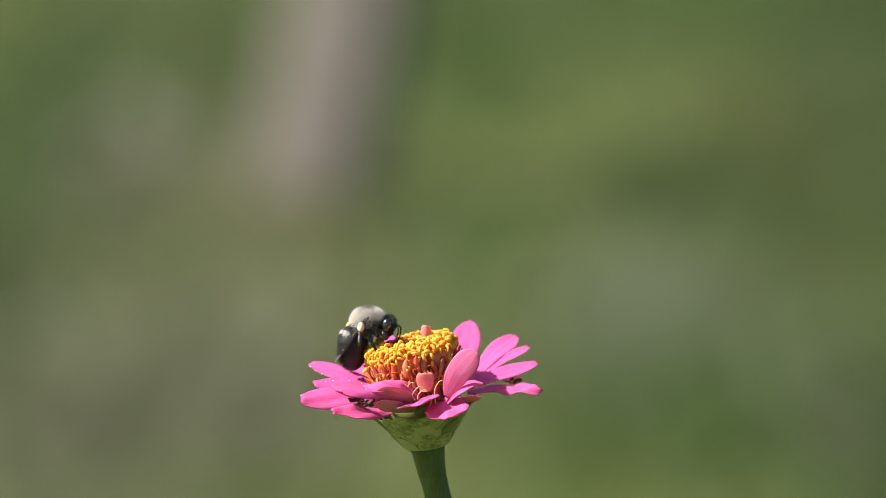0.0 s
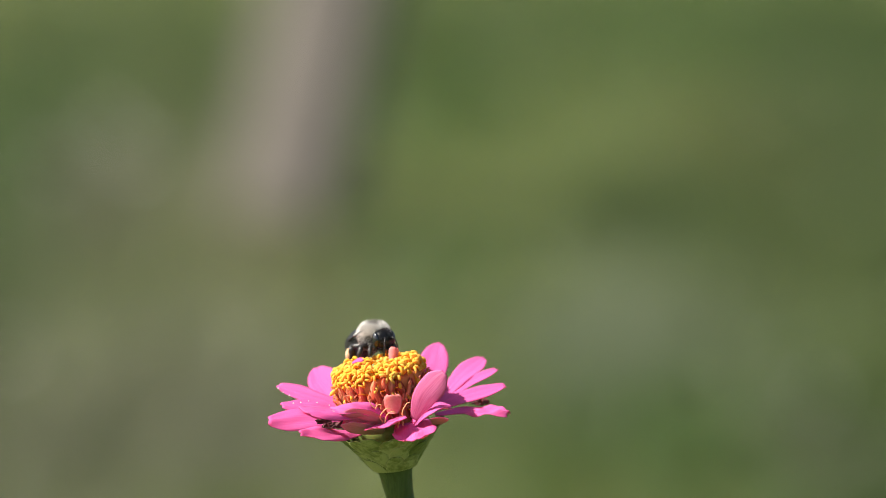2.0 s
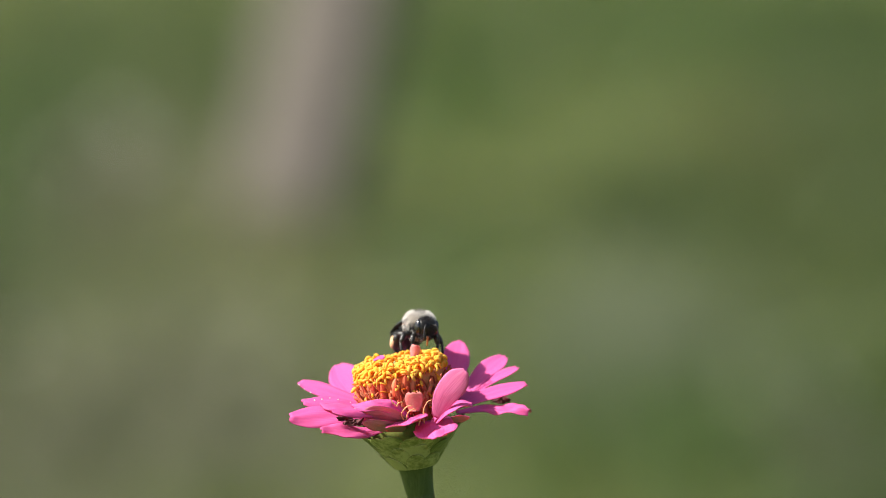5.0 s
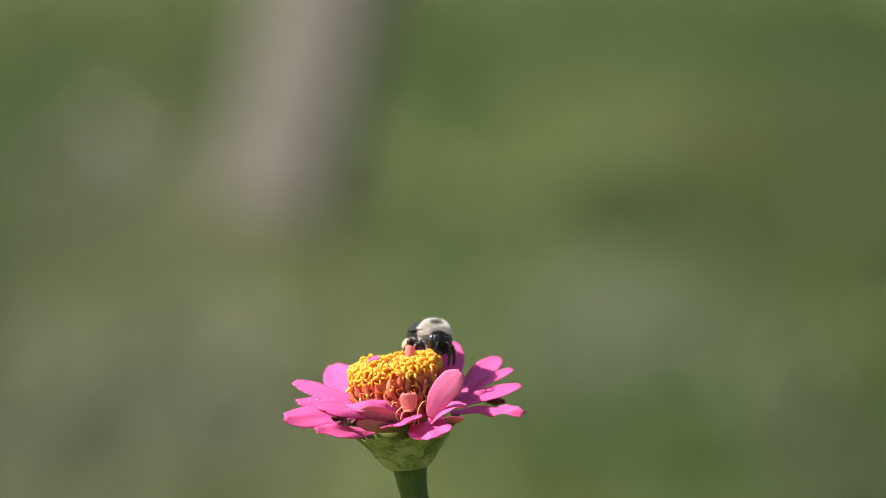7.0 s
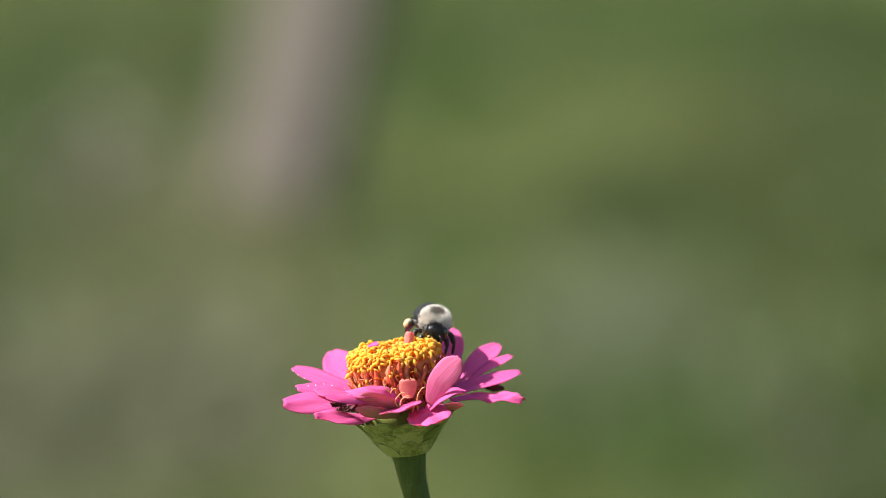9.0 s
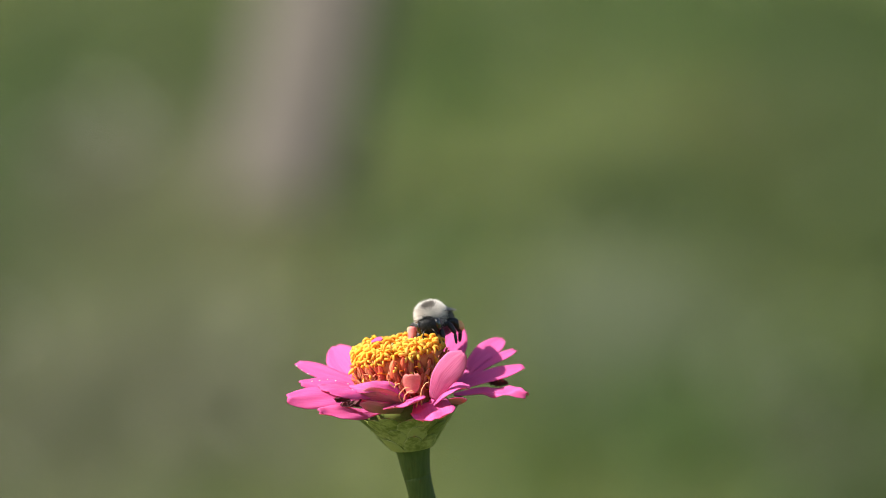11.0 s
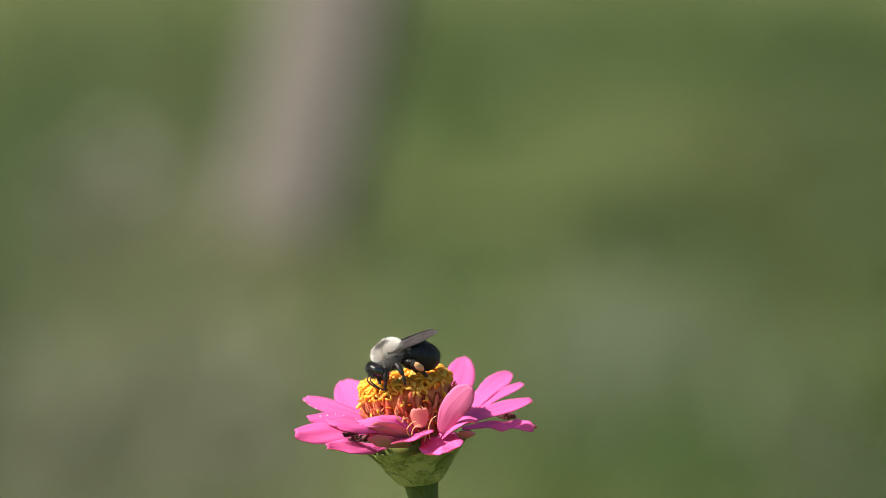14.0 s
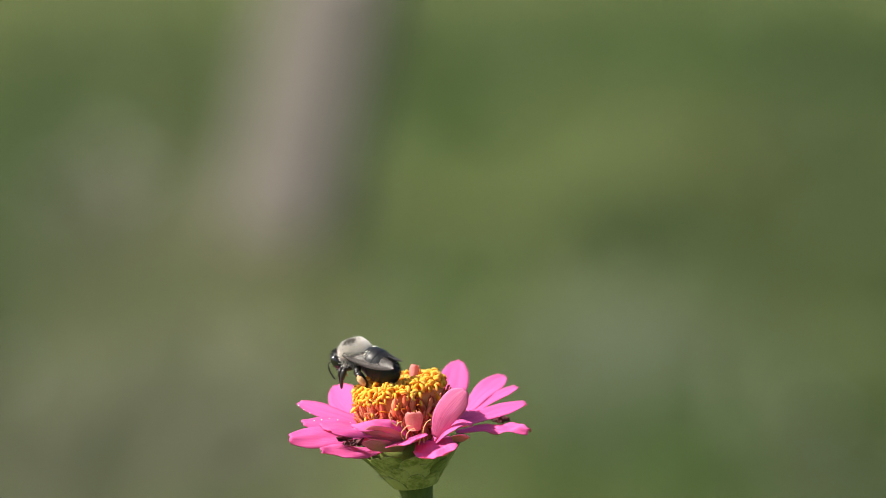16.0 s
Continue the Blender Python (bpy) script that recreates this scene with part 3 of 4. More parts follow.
bud_mesh = floret_bud_mesh()
bud_mesh.materials.append(floret_yellow)
green_bud_mesh = floret_bud_mesh()
green_bud_mesh.materials.append(bud_green)
for k in range(22):
    an = 2 * math.pi * (k + rr.uniform(-0.4, 0.4)) / 22
    low = k % 2
    out = E1 * math.cos(an) + E2 * math.sin(an)
    # stand out under the rim and hang with their tips down
    nrm = (out * rr.uniform(0.5, 1.0) - AXIS * rr.uniform(0.5, 1.2) + out.cross(AXIS) * rr.uniform(-0.4, 0.4)).normalized()
    s = rr.uniform(0.4, 0.6) if low else rr.uniform(0.6, 0.95)
    ob = part("floret", bud_mesh, floret_yellow, disc)
    ob.matrix_basis = Matrix.Translation(ax(on_disc(9.7 + rr.uniform(-0.2, 0.3), an, rr.uniform(4.5, 8.0) if low else rr.uniform(8.4, 10.0)))) @ turned_to(nrm, rr.uniform(0, 6.28)) @ Matrix.Diagonal((s, s, s, 1))
# closed greenish buds in the dished middle
for ring, (rad, cnt) in enumerate([(2.7, 10), (1.2, 5)]):
    for k in range(cnt):
        an = 2 * math.pi * (k + 0.5 * ring + rr.uniform(-0.15, 0.15)) / cnt
        out = E1 * math.cos(an) + E2 * math.sin(an)
        s = rr.uniform(0.7, 0.95)
        ob = part("floret_bud", green_bud_mesh, bud_green, disc)
        ob.matrix_basis = Matrix.Translation(ax(on_disc(rad, an, 10.1 + 0.25 * rad + rr.uniform(-0.2, 0.2)))) @ turned_to((AXIS + out * 0.1).normalized(), 0) @ Matrix.Diagonal((s, s, s, 1))


def chaff_mesh(seed):
    """A pointed scale of the disc, folded along its middle."""
    r = random.Random(seed)
    v = []
    rows = [(0, 0.7, 0), (2, 0.85, 0.15), (4, 0.8, 0.25), (5.5, 0.55, 0.35), (6.4, 0.1, 0.6)]
    for z, w, y in rows:
        w *= 1.35
        v += [Vector((-w, y, z)), Vector((0, y + 0.3, z)), Vector((w, y, z)), Vector((0, y - 0.12, z))]
    f = []
    for i in range(len(rows) - 1):
        for j in range(4):
            j2 = (j + 1) % 4
            f.append((i * 4 + j, i * 4 + j2, i * 4 + 4 + j2, i * 4 + 4 + j))
    me = mesh_of([p * MM for p in v], f)
    me.materials.append(chaff_red)
    return me


chaff_meshes = [chaff_mesh(k) for k in range(3)]
for ring, (rad, h0, cnt) in enumerate([(8.5, 0.3, 48), (8.8, 1.8, 60), (9.05, 3.2, 62), (9.3, 4.6, 64), (9.4, 6.0, 64)]):
    for k in range(cnt):
        an = 2 * math.pi * (k + 0.5 * ring + rr.uniform(-0.2, 0.2)) / cnt
        out = E1 * math.cos(an) + E2 * math.sin(an)
        z = (AXIS + out * rr.uniform(-0.05, 0.4) + out.cross(AXIS) * rr.uniform(-0.42, 0.42)).normalized()
        W = lambda p: (RIGHT * p.x + UP * p.y + AWAY * p.z)
        zz, yy = W(z).normalized(), W(out)
        yy = (yy - zz * yy.dot(zz)).normalized()
        xx = yy.cross(zz)
        m = Matrix((xx, yy, zz)).transposed().to_4x4()
        s = rr.uniform(0.42, 0.78)
        ob = part("chaff_scale", rr.choice(chaff_meshes), chaff_red, disc)
        ob.matrix_basis = Matrix.Translation(ax(on_disc(rad, an, h0 + rr.uniform(-0.8, 0.9)))) @ m @ Matrix.Diagonal((s, s, s, 1))


def withered_threads(name, count, mat, low, high, seed, label):
    """A tangle of thin, dried, curling floret threads round the side of the disc."""
    r = random.Random(seed)
    pieces = []
    for _ in range(count):
        an, h = r.uniform(0, 2 * math.pi), r.uniform(low, high)
        out = E1 * math.cos(an) + E2 * math.sin(an)
        along = out.cross(AXIS)
        p = on_disc(8.9 + 0.12 * h, an, h)
        d = (AXIS * r.uniform(-0.4, 1.0) + out * r.uniform(0.1, 0.7) + along * r.gauss(0, 0.5)).normalized()
        bend = (along * r.gauss(0, 1) - AXIS * r.uniform(0, 0.8)).normalized() * r.uniform(0.3, 0.9)
        L = r.uniform(1.0, 2.1)
        ps = [ax(p + d * (L * q) + bend * (q * q)) for q in (0, 0.35, 0.7, 1.0)]
        w = r.uniform(0.10, 0.2) * MM
        pieces.append(tube(ps, [w, w * 1.2, w * 1.1, w * 0.5], 5))
    v, f = join(*pieces)
    part(name, mesh_of(v, f), mat, disc, label)


withered_threads("withered_thread", 150, chaff_red, 1.0, 8.5, 61, "tangle of dried red floret threads")
withered_threads("withered_thread", 90, floret_tube, 2.0, 9.2, 62, "tangle of dried orange floret threads")


def pink_bract(base, tip, width, seed, fold=0.5, parent=flower):
    """A small unopened ray petal that stands among the florets."""
    a, b = Vector(base), Vector(tip)
    t = (b - a).normalized()
    n = (Vector((0, 0, -1)) - t * -t.z).normalized()
    s = t.cross(n)
    L = (b - a).length
    verts, faces = [], []
    m = 7
    for i in range(9):
        q = i / 8
        w = width * 0.5 * (0.55 + 0.45 * math.sin(q * math.pi * 0.75)) * (1 - max(0, q - 0.85) * 2.0)
        for j in range(m):
            x = j / (m - 1) * 2 - 1
            p = a + t * L * (q + 0.035 * math.sin(6 * x + seed) * q) + s * w * x + n * (-fold * x * x + 0.3 * q * q)
            verts += [ax(p + n * 0.15), ax(p - n * 0.15)]
    for i in range(8):
        for j in range(m - 1):
            k = (i * m + j) * 2
            k2, k3, k4 = k + 2, k + 2 * m + 2, k + 2 * m
            faces += [(k, k2, k3, k4), (k + 1, k4 + 1, k3 + 1, k2 + 1)]
    for i in range(8):
        for j in (0, m - 1):
            k = (i * m + j) * 2
            faces.append((k, k + 1, k + 2 * m + 1, k + 2 * m))
    for i in (0, 8):
        for j in range(m - 1):
            k = (i * m + j) * 2
            faces.append((k, k + 2, k + 3, k + 1))
    return part("young_petal", mesh_of(verts, faces), bract_pink, parent, "small salmon-pink unopened petal")


pink_bract((0.4, 1.4, -12.6), (0.3, 5.5, -13.4), 4.0, 1)
pink_bract((0.1, 13.0, 0.0), (0.6, 15.9, 0.3), 2.2, 2)
petal([(-8.6, 12.4, -3.6), (-7.4, 13.0, -4.0), (-6.2, 13.0, -4.6)], 1.5, 34, seed=27, cup=0.1)


def stigma(points, r=0.16):
    ps = curve_points([Vector(p) for p in points], 10)
    v, f = tube([ax(p) for p in ps], [r * MM * (1 - 0.4 * i / 10) for i in range(11)], 6)
    part("stigma", mesh_of(v, f), stigma_pale, flower, "pale curled thread")


stigma([(2.6, -1.2, -13.1), (2.4, 1.6, -13.9), (3.2, 3.4, -14.4), (4.1, 3.9, -14.6)])
stigma([(-1.4, -0.8, -13.1), (-1.0, 1.0, -14.1), (0.2, 1.9, -14.6), (0.9, 1.6, -14.6)])
stigma([(-1.8, -0.5, -13.1), (-2.4, 0.8, -13.6), (-1.2, 2.4, -14.4), (-0.2, 2.6, -14.6)])
stigma([(-3.6, 2.6, -13.6), (-4.4, 3.4, -13.8), (-4.8, 4.4, -14)])
stigma([(-3.4, 2.4, -13.6), (-3.0, 3.2, -14), (-2.2, 3.4, -14.2)])
stigma([(1.4, -1.6, -13.1), (1.9, 0.2, -14.1), (1.6, -0.9, -15)])


def withered_bit(centre, size, seed):
    """A shrivelled, crumpled shred of dead petal."""
    r = random.Random(seed)
    turn = Euler((r.uniform(-0.6, 0.6), r.uniform(-0.5, 0.5), r.uniform(-0.5, 0.5))).to_matrix()
    verts, faces = [], []
    for side in (1, -1):
        for i in range(8):
            for j in range(5):
                x, y = i / 7 * 2 - 1, j / 4 * 2 - 1
                w = (1 - x * x) ** 0.4 * (0.7 + 0.5 * noise.noise((x * 3, seed, 0)))
                p = Vector((x, 0.42 * y * w, 0.12 * y)) + Vector(noise.noise_vector((x * 2.2, y * 2.2, seed))) * 0.35
                verts.append(ax(Vector(centre) + turn @ (p * size) + Vector((0, 0, 0.08 * side))))
    for i in range(7):
        for j in range(4):
            k = i * 5 + j
            faces += [(k, k + 5, k + 6, k + 1), (k + 40, k + 41, k + 46, k + 45)]
    rim = [j for j in range(5)] + [i * 5 + 4 for i in range(1, 8)] + [35 + j for j in range(3, -1, -1)] + [i * 5 for i in range(6, 0, -1)]
    for a, b in zip(rim, rim[1:] + rim[:1]):
        faces.append((a, b, b + 40, a + 40))
    part("withered_petal", mesh_of(verts, faces, False), withered, flower, "shrivelled dark brown petal remains")


# dead shreds; the first four also darken the shaded gap between left petals
for k, (c, size) in enumerate([((-14.4, -0.3, -11.5), 2.0), ((-12.6, -1.0, -11.5), 2.2), ((-10.6, -1.4, -11.8), 1.9), ((-13.6, -1.2, -12.2), 1.4),
                               ((18.4, 4.3, 6.8), 2.2), ((19.8, 4.5, 6.8), 1.8), ((19.2, 3.9, 6.6), 1.7)]):
    withered_bit(c, size, 4 + k)


for u, v, w, r in ((-24.9, 6.9, 4.6, 0.20), (-23.8, 6.0, 4.4, 0.15), (-22.4, 5.3, 4.0, 0.17), (-21.3, 3.6, -6.0, 0.19), (-19.7, 3.8, -6.0, 0.22),
                   (-18.0, 4.1, -5.8, 0.14), (-16.2, 3.8, -5.6, 0.17), (-13.5, 3.2, -5.0, 0.14)):
    v, f = ball(ax((u, v, w)), (r * MM, r * MM, r * 0.8 * MM), seg=8, rings=6)
    part("dew_drop", mesh_of(v, f), dew, flower, "tiny bright water drop")


# the green cup of overlapping scales below the petals
CUP = Vector((-0.145, 0.97, -0.2)).normalized()
C1 = (Vector((1, 0, 0)) - CUP * CUP.x).normalized()
C2 = CUP.cross(C1)
CUP_BASE = Vector((1.0, -11.9, 1.0))


def on_cup(radius, angle, height):
    return CUP_BASE + CUP * height + C1 * (radius * math.cos(angle)) + C2 * (radius * math.sin(angle))


def cup_radius(h):
    return 4.1 + 7.0 * (max(0.0, h) / 10.0) ** 1.25


calyx = None


def calyx_core():
    n = 32
    hs = [1.5, 1.9, 2.5, 4, 6, 7.6]
    verts, faces = [], []
    for h in hs:
        for k in range(n):
            verts.append(ax(on_cup(cup_radius(h) - 0.35, 2 * math.pi * k / n, h)))
    for i in range(len(hs) - 1):
        for k in range(n):
            k2 = (k + 1) % n
            faces.append((i * n + k, i * n + k2, (i + 1) * n + k2, (i + 1) * n + k))
    faces.append(tuple((len(hs) - 1) * n + k for k in range(n)))
    return part("calyx", mesh_of(verts, faces), phyllary_green, flower, "green cup of overlapping rounded scales")


calyx = calyx_core()
for ring, (h0, h1, cnt, wid) in enumerate([(6.4, 10.9, 13, 6.0), (4.6, 10.0, 12, 5.9), (3.2, 7.8, 10, 5.4), (1.6, 5.6, 8, 4.9)]):
    for k in range(cnt):
        an = 2 * math.pi * (k + 0.5 * (ring % 2)) / cnt + 0.37 * ring + rr.uniform(-0.16, 0.16)
        wide, top, curl = wid * rr.uniform(0.85, 1.15), h1 + rr.uniform(-0.7, 0.3), rr.uniform(0.0, 0.45)
        verts, faces, mats = [], [], []
        ni, nj = 11, 9
        lift = 0.03 + 0.07 * ring
        along = [1 - (1 - i / (ni - 1)) ** 1.8 for i in range(ni)]
        for i in range(ni):
            q = along[i]
            w = wide * 0.5 * math.sqrt(max(0.0, 1 - max(0.0, (q - 0.45) / 0.55) ** 2)) + 0.05
            h = h0 + (top - h0) * q
            r = cup_radius(h) + lift * min(1.0, 3 * q) + 0.14 * q + curl * q ** 4
            for j in range(nj):
                x = j / (nj - 1) * 2 - 1
                verts.append(ax(on_cup(r - 0.18 * x * x, an + x * w / max(r, 1), h)))
        for i in range(ni):
            q = along[i]
            for j in range(nj):
                x = j / (nj - 1) * 2 - 1
                h = h0 + (top - h0) * q
                w = wide * 0.5 * math.sqrt(max(0.0, 1 - max(0.0, (q - 0.45) / 0.55) ** 2)) + 0.05
                r = cup_radius(h) - 0.25
                verts.append(ax(on_cup(r, an + x * w / max(r, 1), h)))
        o = ni * nj
        for i in range(ni - 1):
            for j in range(nj - 1):
                q = (i * nj + j, i * nj + j + 1, (i + 1) * nj + j + 1, (i + 1) * nj + j)
                faces.append(q)
                mats.append(0)
        rim = [i * nj for i in range(ni)] + [(ni - 1) * nj + j for j in range(1, nj)] + [i * nj + nj - 1 for i in range(ni - 2, -1, -1)]
        for a, b in zip(rim, rim[1:]):
            faces.append((a, b, b + o, a + o))
            mats.append(1)
        part("scale", mesh_of(verts, faces, True, mats), [phyllary_green, phyllary_rim], calyx)


def stem():
    foot = Vector((0.10, 0.03, -0.02)) - HEAD
    ps = curve_points([ax(on_cup(0, 0, 3.0)), ax(CUP_BASE + Vector((0.3, -2, 0.3))), ax(CUP_BASE + Vector((1.0, -5, 0.9))), ax(CUP_BASE + Vector((2.0, -9, 1.6))),
                       ax(CUP_BASE + Vector((9.5, -40, 9))), ax(CUP_BASE + Vector((34, -180, 38))), Vector((0.102, 0.035, -0.5)), foot], 70)
    rad = []
    for p in ps:
        d = (p - ps[0]).length / MM
        rad.append((2.75 + 1.75 * math.exp(-d / 4.2) + d * 0.0016) * MM)
    v, f = tube(ps, rad, 24)
    v = [p + Vector((noise.noise(p * 300), noise.noise(p * 300 + Vector((7, 0, 0))), 0)) * 0.00015 for p in v]
    part("stem", mesh_of(v, f), stem_green, flower, "stout ridged green stem")


stem()

# ---- the bumblebee; its space: y ahead, z up, origin in the middle of the thorax ----
bee = thing("bumblebee", HEAD + V(-12, 18, 0), "black bumblebee with cream furry thorax, feeding on the zinnia", "bumblebee")


def mm(v):
    return [p * MM for p in v]


def hairs(name, centre, radii, count, length, mat, parent, keep, seed, sweep=(0, -0.5, 0.0), width=0.05, label=""):
    """A pelt of fine tapering hairs on an ellipsoid, swept backwards."""
    r = random.Random(seed)
    verts, faces = [], []
    made = 0
    while made < count:
        d = Vector((r.gauss(0, 1), r.gauss(0, 1), r.gauss(0, 1))).normalized()
        if not keep(d, r):
            continue
        made += 1
        p = Vector(centre) + Vector((d.x * radii[0], d.y * radii[1], d.z * radii[2]))
        g = (d + Vector(sweep) * r.uniform(0.5, 1.2) + Vector((r.gauss(0, 0.22), r.gauss(0, 0.22), r.gauss(0, 0.22)))).normalized()
        L = length * r.uniform(0.7, 1.05)
        s = g.orthogonal().normalized() * width
        s.rotate(Matrix.Rotation(r.uniform(0, 6.28), 3, g))
        b = g.cross(s)
        o = len(verts)
        verts += mm([p + s, p - s * 0.5 + b * 0.87, p - s * 0.5 - b * 0.87, p + g * L + Vector(sweep) * 0.15 * L])
        faces += [(o, o + 1, o + 3), (o + 1, o + 2, o + 3), (o + 2, o, o + 3)]
    return part(name, mesh_of(verts, faces, False), mat, parent, label)


v, f = ball((0, 0, 0), (2.75, 3.0, 2.65), seg=28, rings=18)
thorax = part("thorax", mesh_of(mm(v), f), fur_grey, bee, "furry thorax")


def off_spot(d):
    """How far a place lies from the middle of the dark spot on the back; its edge is at 1."""
    return math.hypot(d.x / 0.6, (d.y - 0.2) / 0.62) if d.z > 0.25 else 9.0


def bare_spot(d):
    return off_spot(d) < 1


# Cream thins down the sides: the sunlit top is put into the hair colour.
hairs("cream_fur", (0, 0, 0), (2.7, 2.95, 2.6), 11000, 1.45, fur_cream, thorax,
      lambda d, r: r.random() < 0.08 + 1.5 * (off_spot(d) - 0.75) and r.random() < 0.10 + 1.5 * max(0, d.z - 0.03), 1, (0, -0.45, 0.05), 0.036, "dense cream fur, thinned below the sunlit top")
hairs("mixed_fur", (0, 0, 0), (2.7, 2.95, 2.6), 2000, 1.3, fur_grey, thorax, lambda d, r: -0.6 < d.z and (r.random() < 0.45 - 0.4 * d.z or off_spot(d) < 1.4), 7, (0, -0.4, 0.05), 0.036,
      "dusky hairs among the cream, thicker on the shaded sides")
hairs("grey_fur", (0, 0, 0), (2.7, 2.95, 2.6), 1500, 0.95, fur_grey, thorax, lambda d, r: bare_spot(d), 2, (0, -0.6, 0), 0.045, "thin dark fur on the back")
# black belly fur, carried up the flanks to stand for their shade
hairs("black_fur", (0, 0, 0), (2.7, 2.9, 2.6), 3200, 1.2, fur_black, thorax, lambda d, r: d.z < -0.35 + 0.5 * r.random(), 3, (0, -0.2, -0.1), 0.045, "black fur below and up the shaded flanks")

# head
head = part("head", mesh_of(*(lambda q: (mm(q[0]), q[1]))(ball((0, 1.3, -0.3), (2.55, 1.6, 2.35), seg=22, rings=14,
            shape=lambda d: 1 - 0.18 * max(0, -d.z)))), shell_black, bee, "glossy black head")
for sx in (-1, 1):
    v, f = ball((2.05 * sx, 1.35, -0.1), (0.72, 1.05, 1.65), seg=16, rings=10)
    part("eye", mesh_of(mm(v), f), eye_black, head, "large glossy dark eye")
    ps = curve_points([Vector((0.6 * sx, 2.7, 0.3)), Vector((0.9 * sx, 3.4, 0.5)), Vector((1.2 * sx, 4.0, 0.4))], 5)
    ps2 = curve_points([ps[-1], Vector((1.5 * sx, 4.3, -0.4)), Vector((1.7 * sx, 4.5, -1.8)), Vector((1.8 * sx, 4.4, -3.2))], 9)
    v, f = tube(mm(ps + ps2[1:]), [0.15 * MM] * 6 + [0.17 * MM] * 9, 7)
    part("antenna", mesh_of(v, f), leg_black, head, "elbowed black antenna")
    v, f = ball((0.5 * sx, 2.1, -2.4), (0.42, 0.4, 0.75), seg=10, rings=7)
    part("jaw", mesh_of(mm(v), f), leg_black, head)
v, f = tube(mm(curve_points([Vector((0, 2.2, -2.1)), Vector((0, 2.5, -3.0)), Vector((0, 2.3, -4.2))], 8)), [0.34 * MM - 0.025 * MM * i for i in range(9)], 8)
part("tongue", mesh_of(v, f), tongue_brown, head, "reddish-brown tongue")
hairs("face_fur", (0, 1.3, -0.3), (2.45, 1.55, 2.3), 1300, 0.8, fur_black, head, lambda d, r: abs(d.x) < 0.62 or d.y < -0.2, 4, (0, 0.3, -0.1), 0.04, "short black face hair")

# abdomen: overlapping glossy rings
def abdomen_radius(y):
    """An egg, blunt ahead and pointed behind."""
    q = (y - 3.3) / (4.1 if y < 3.3 else 5.6)
    return 3.35 * math.sqrt(max(0.02, 1 - abs(q) ** 2.3))


BANDS = [-0.5, 1.2, 2.9, 4.6, 6.1, 7.4, 8.6]
slope = 0.20
abdomen = None
for i in range(6):
    pts, rad = [], []
    for k in range(9):
        q = k / 8
        y = BANDS[i] + (BANDS[i + 1] - BANDS[i] + 0.3) * q
        pts.append(Vector((0, -y, -slope * y)))
        rad.append(abdomen_radius(min(y, 8.75)) + 0.07 * q - (0.13 if k == 8 else 0))
    v, f = tube(mm(pts), [r * MM for r in rad], 32)
    if abdomen is None:
        abdomen = part("abdomen", mesh_of(v, f), shell_black, bee, "glossy black banded abdomen")
    else:
        part("abdomen_ring", mesh_of(v, f), shell_black, abdomen)
mid = (0, -3.7, -0.75)
hairs("abdomen_fur", mid, (3.15, 4.9, 3.1), 4200, 0.8, fur_black, abdomen, lambda d, r: True, 5, (0, -1.3, 0), 0.03, "short black hair")
hairs("pale_tuft", (0, -1.0, -0.2), (2.7, 1.2, 2.5), 1000, 0.65, fur_cream, abdomen, lambda d, r: d.z > -0.45 and abs(d.y) < 0.7 and abs(d.x) > 0.35, 6, (0, -0.9, 0.1), 0.042,
      "cream hair on the first band")


# wings, folded back over the abdomen
def wing(sx, length, width, base, yaw, lift, name, roll):
    ns, nw = 16, 6
    verts, faces = [], []
    for i in range(ns + 1):
        s = i / ns
        lead = 0.10 * math.sin(math.pi * s) * length * 0.4
        w = width * (0.16 + 0.84 * math.sin(math.pi * min(1, s * 0.98) ** 1.25) ** 0.7) if s < 0.995 else width * 0.05
        for j in range(nw + 1):
            x = j / nw
            z = 0.10 * math.sin(9 * x + 2 * s) + 0.12 * math.sin(5 * s)
            p = Vector((sx * (-lead + w * (x - 0.25)) * -1, -length * s, z))
            verts += [p + Vector((0, 0, 0.03)), p - Vector((0, 0, 0.03))]
    m = nw + 1
    for i in range(ns):
        for j in range(nw):
            k = (i * m + j) * 2
            k2, k3, k4 = k + 2, k + 2 * m + 2, k + 2 * m
            faces += [(k, k2, k3, k4), (k + 1, k4 + 1, k3 + 1, k2 + 1)]
    for i in range(ns):
        for j in (0, nw):
            k = (i * m + j) * 2
            faces.append((k, k + 1, k + 2 * m + 1, k + 2 * m))
    ob = part(name, mesh_of(mm(verts), faces), wing_brown, bee, "smoky brown wing")
    for jj, r in ((nw, 0.10), (4, 0.05), (2, 0.05), (1, 0.04)):
        ps = [verts[(i * m + jj) * 2] for i in range(0, ns, 2)]
        v, f = tube(mm(ps), [r * MM * (1.2 - 0.7 * i / len(ps)) for i in range(len(ps))], 5)
        part("vein", mesh_of(v, f), wing_vein, ob)
    ob.matrix_basis = Matrix.Translation(Vector(base) * MM) @ pose(0, 0, 0, -lift, sx * roll, -sx * yaw)
    return ob


BEE_WINGS = []
for sx in (-1, 1):
    BEE_WINGS.append(wing(sx, 13.0, 3.9, (3.4 * sx, 0.8, 1.1), 8, 18, "forewing", 20))
    BEE_WINGS.append(wing(sx, 8.8, 2.9, (3.3 * sx, 0.0, 0.9), 4, 16, "hindwing", 22))


# legs
LEGS = []


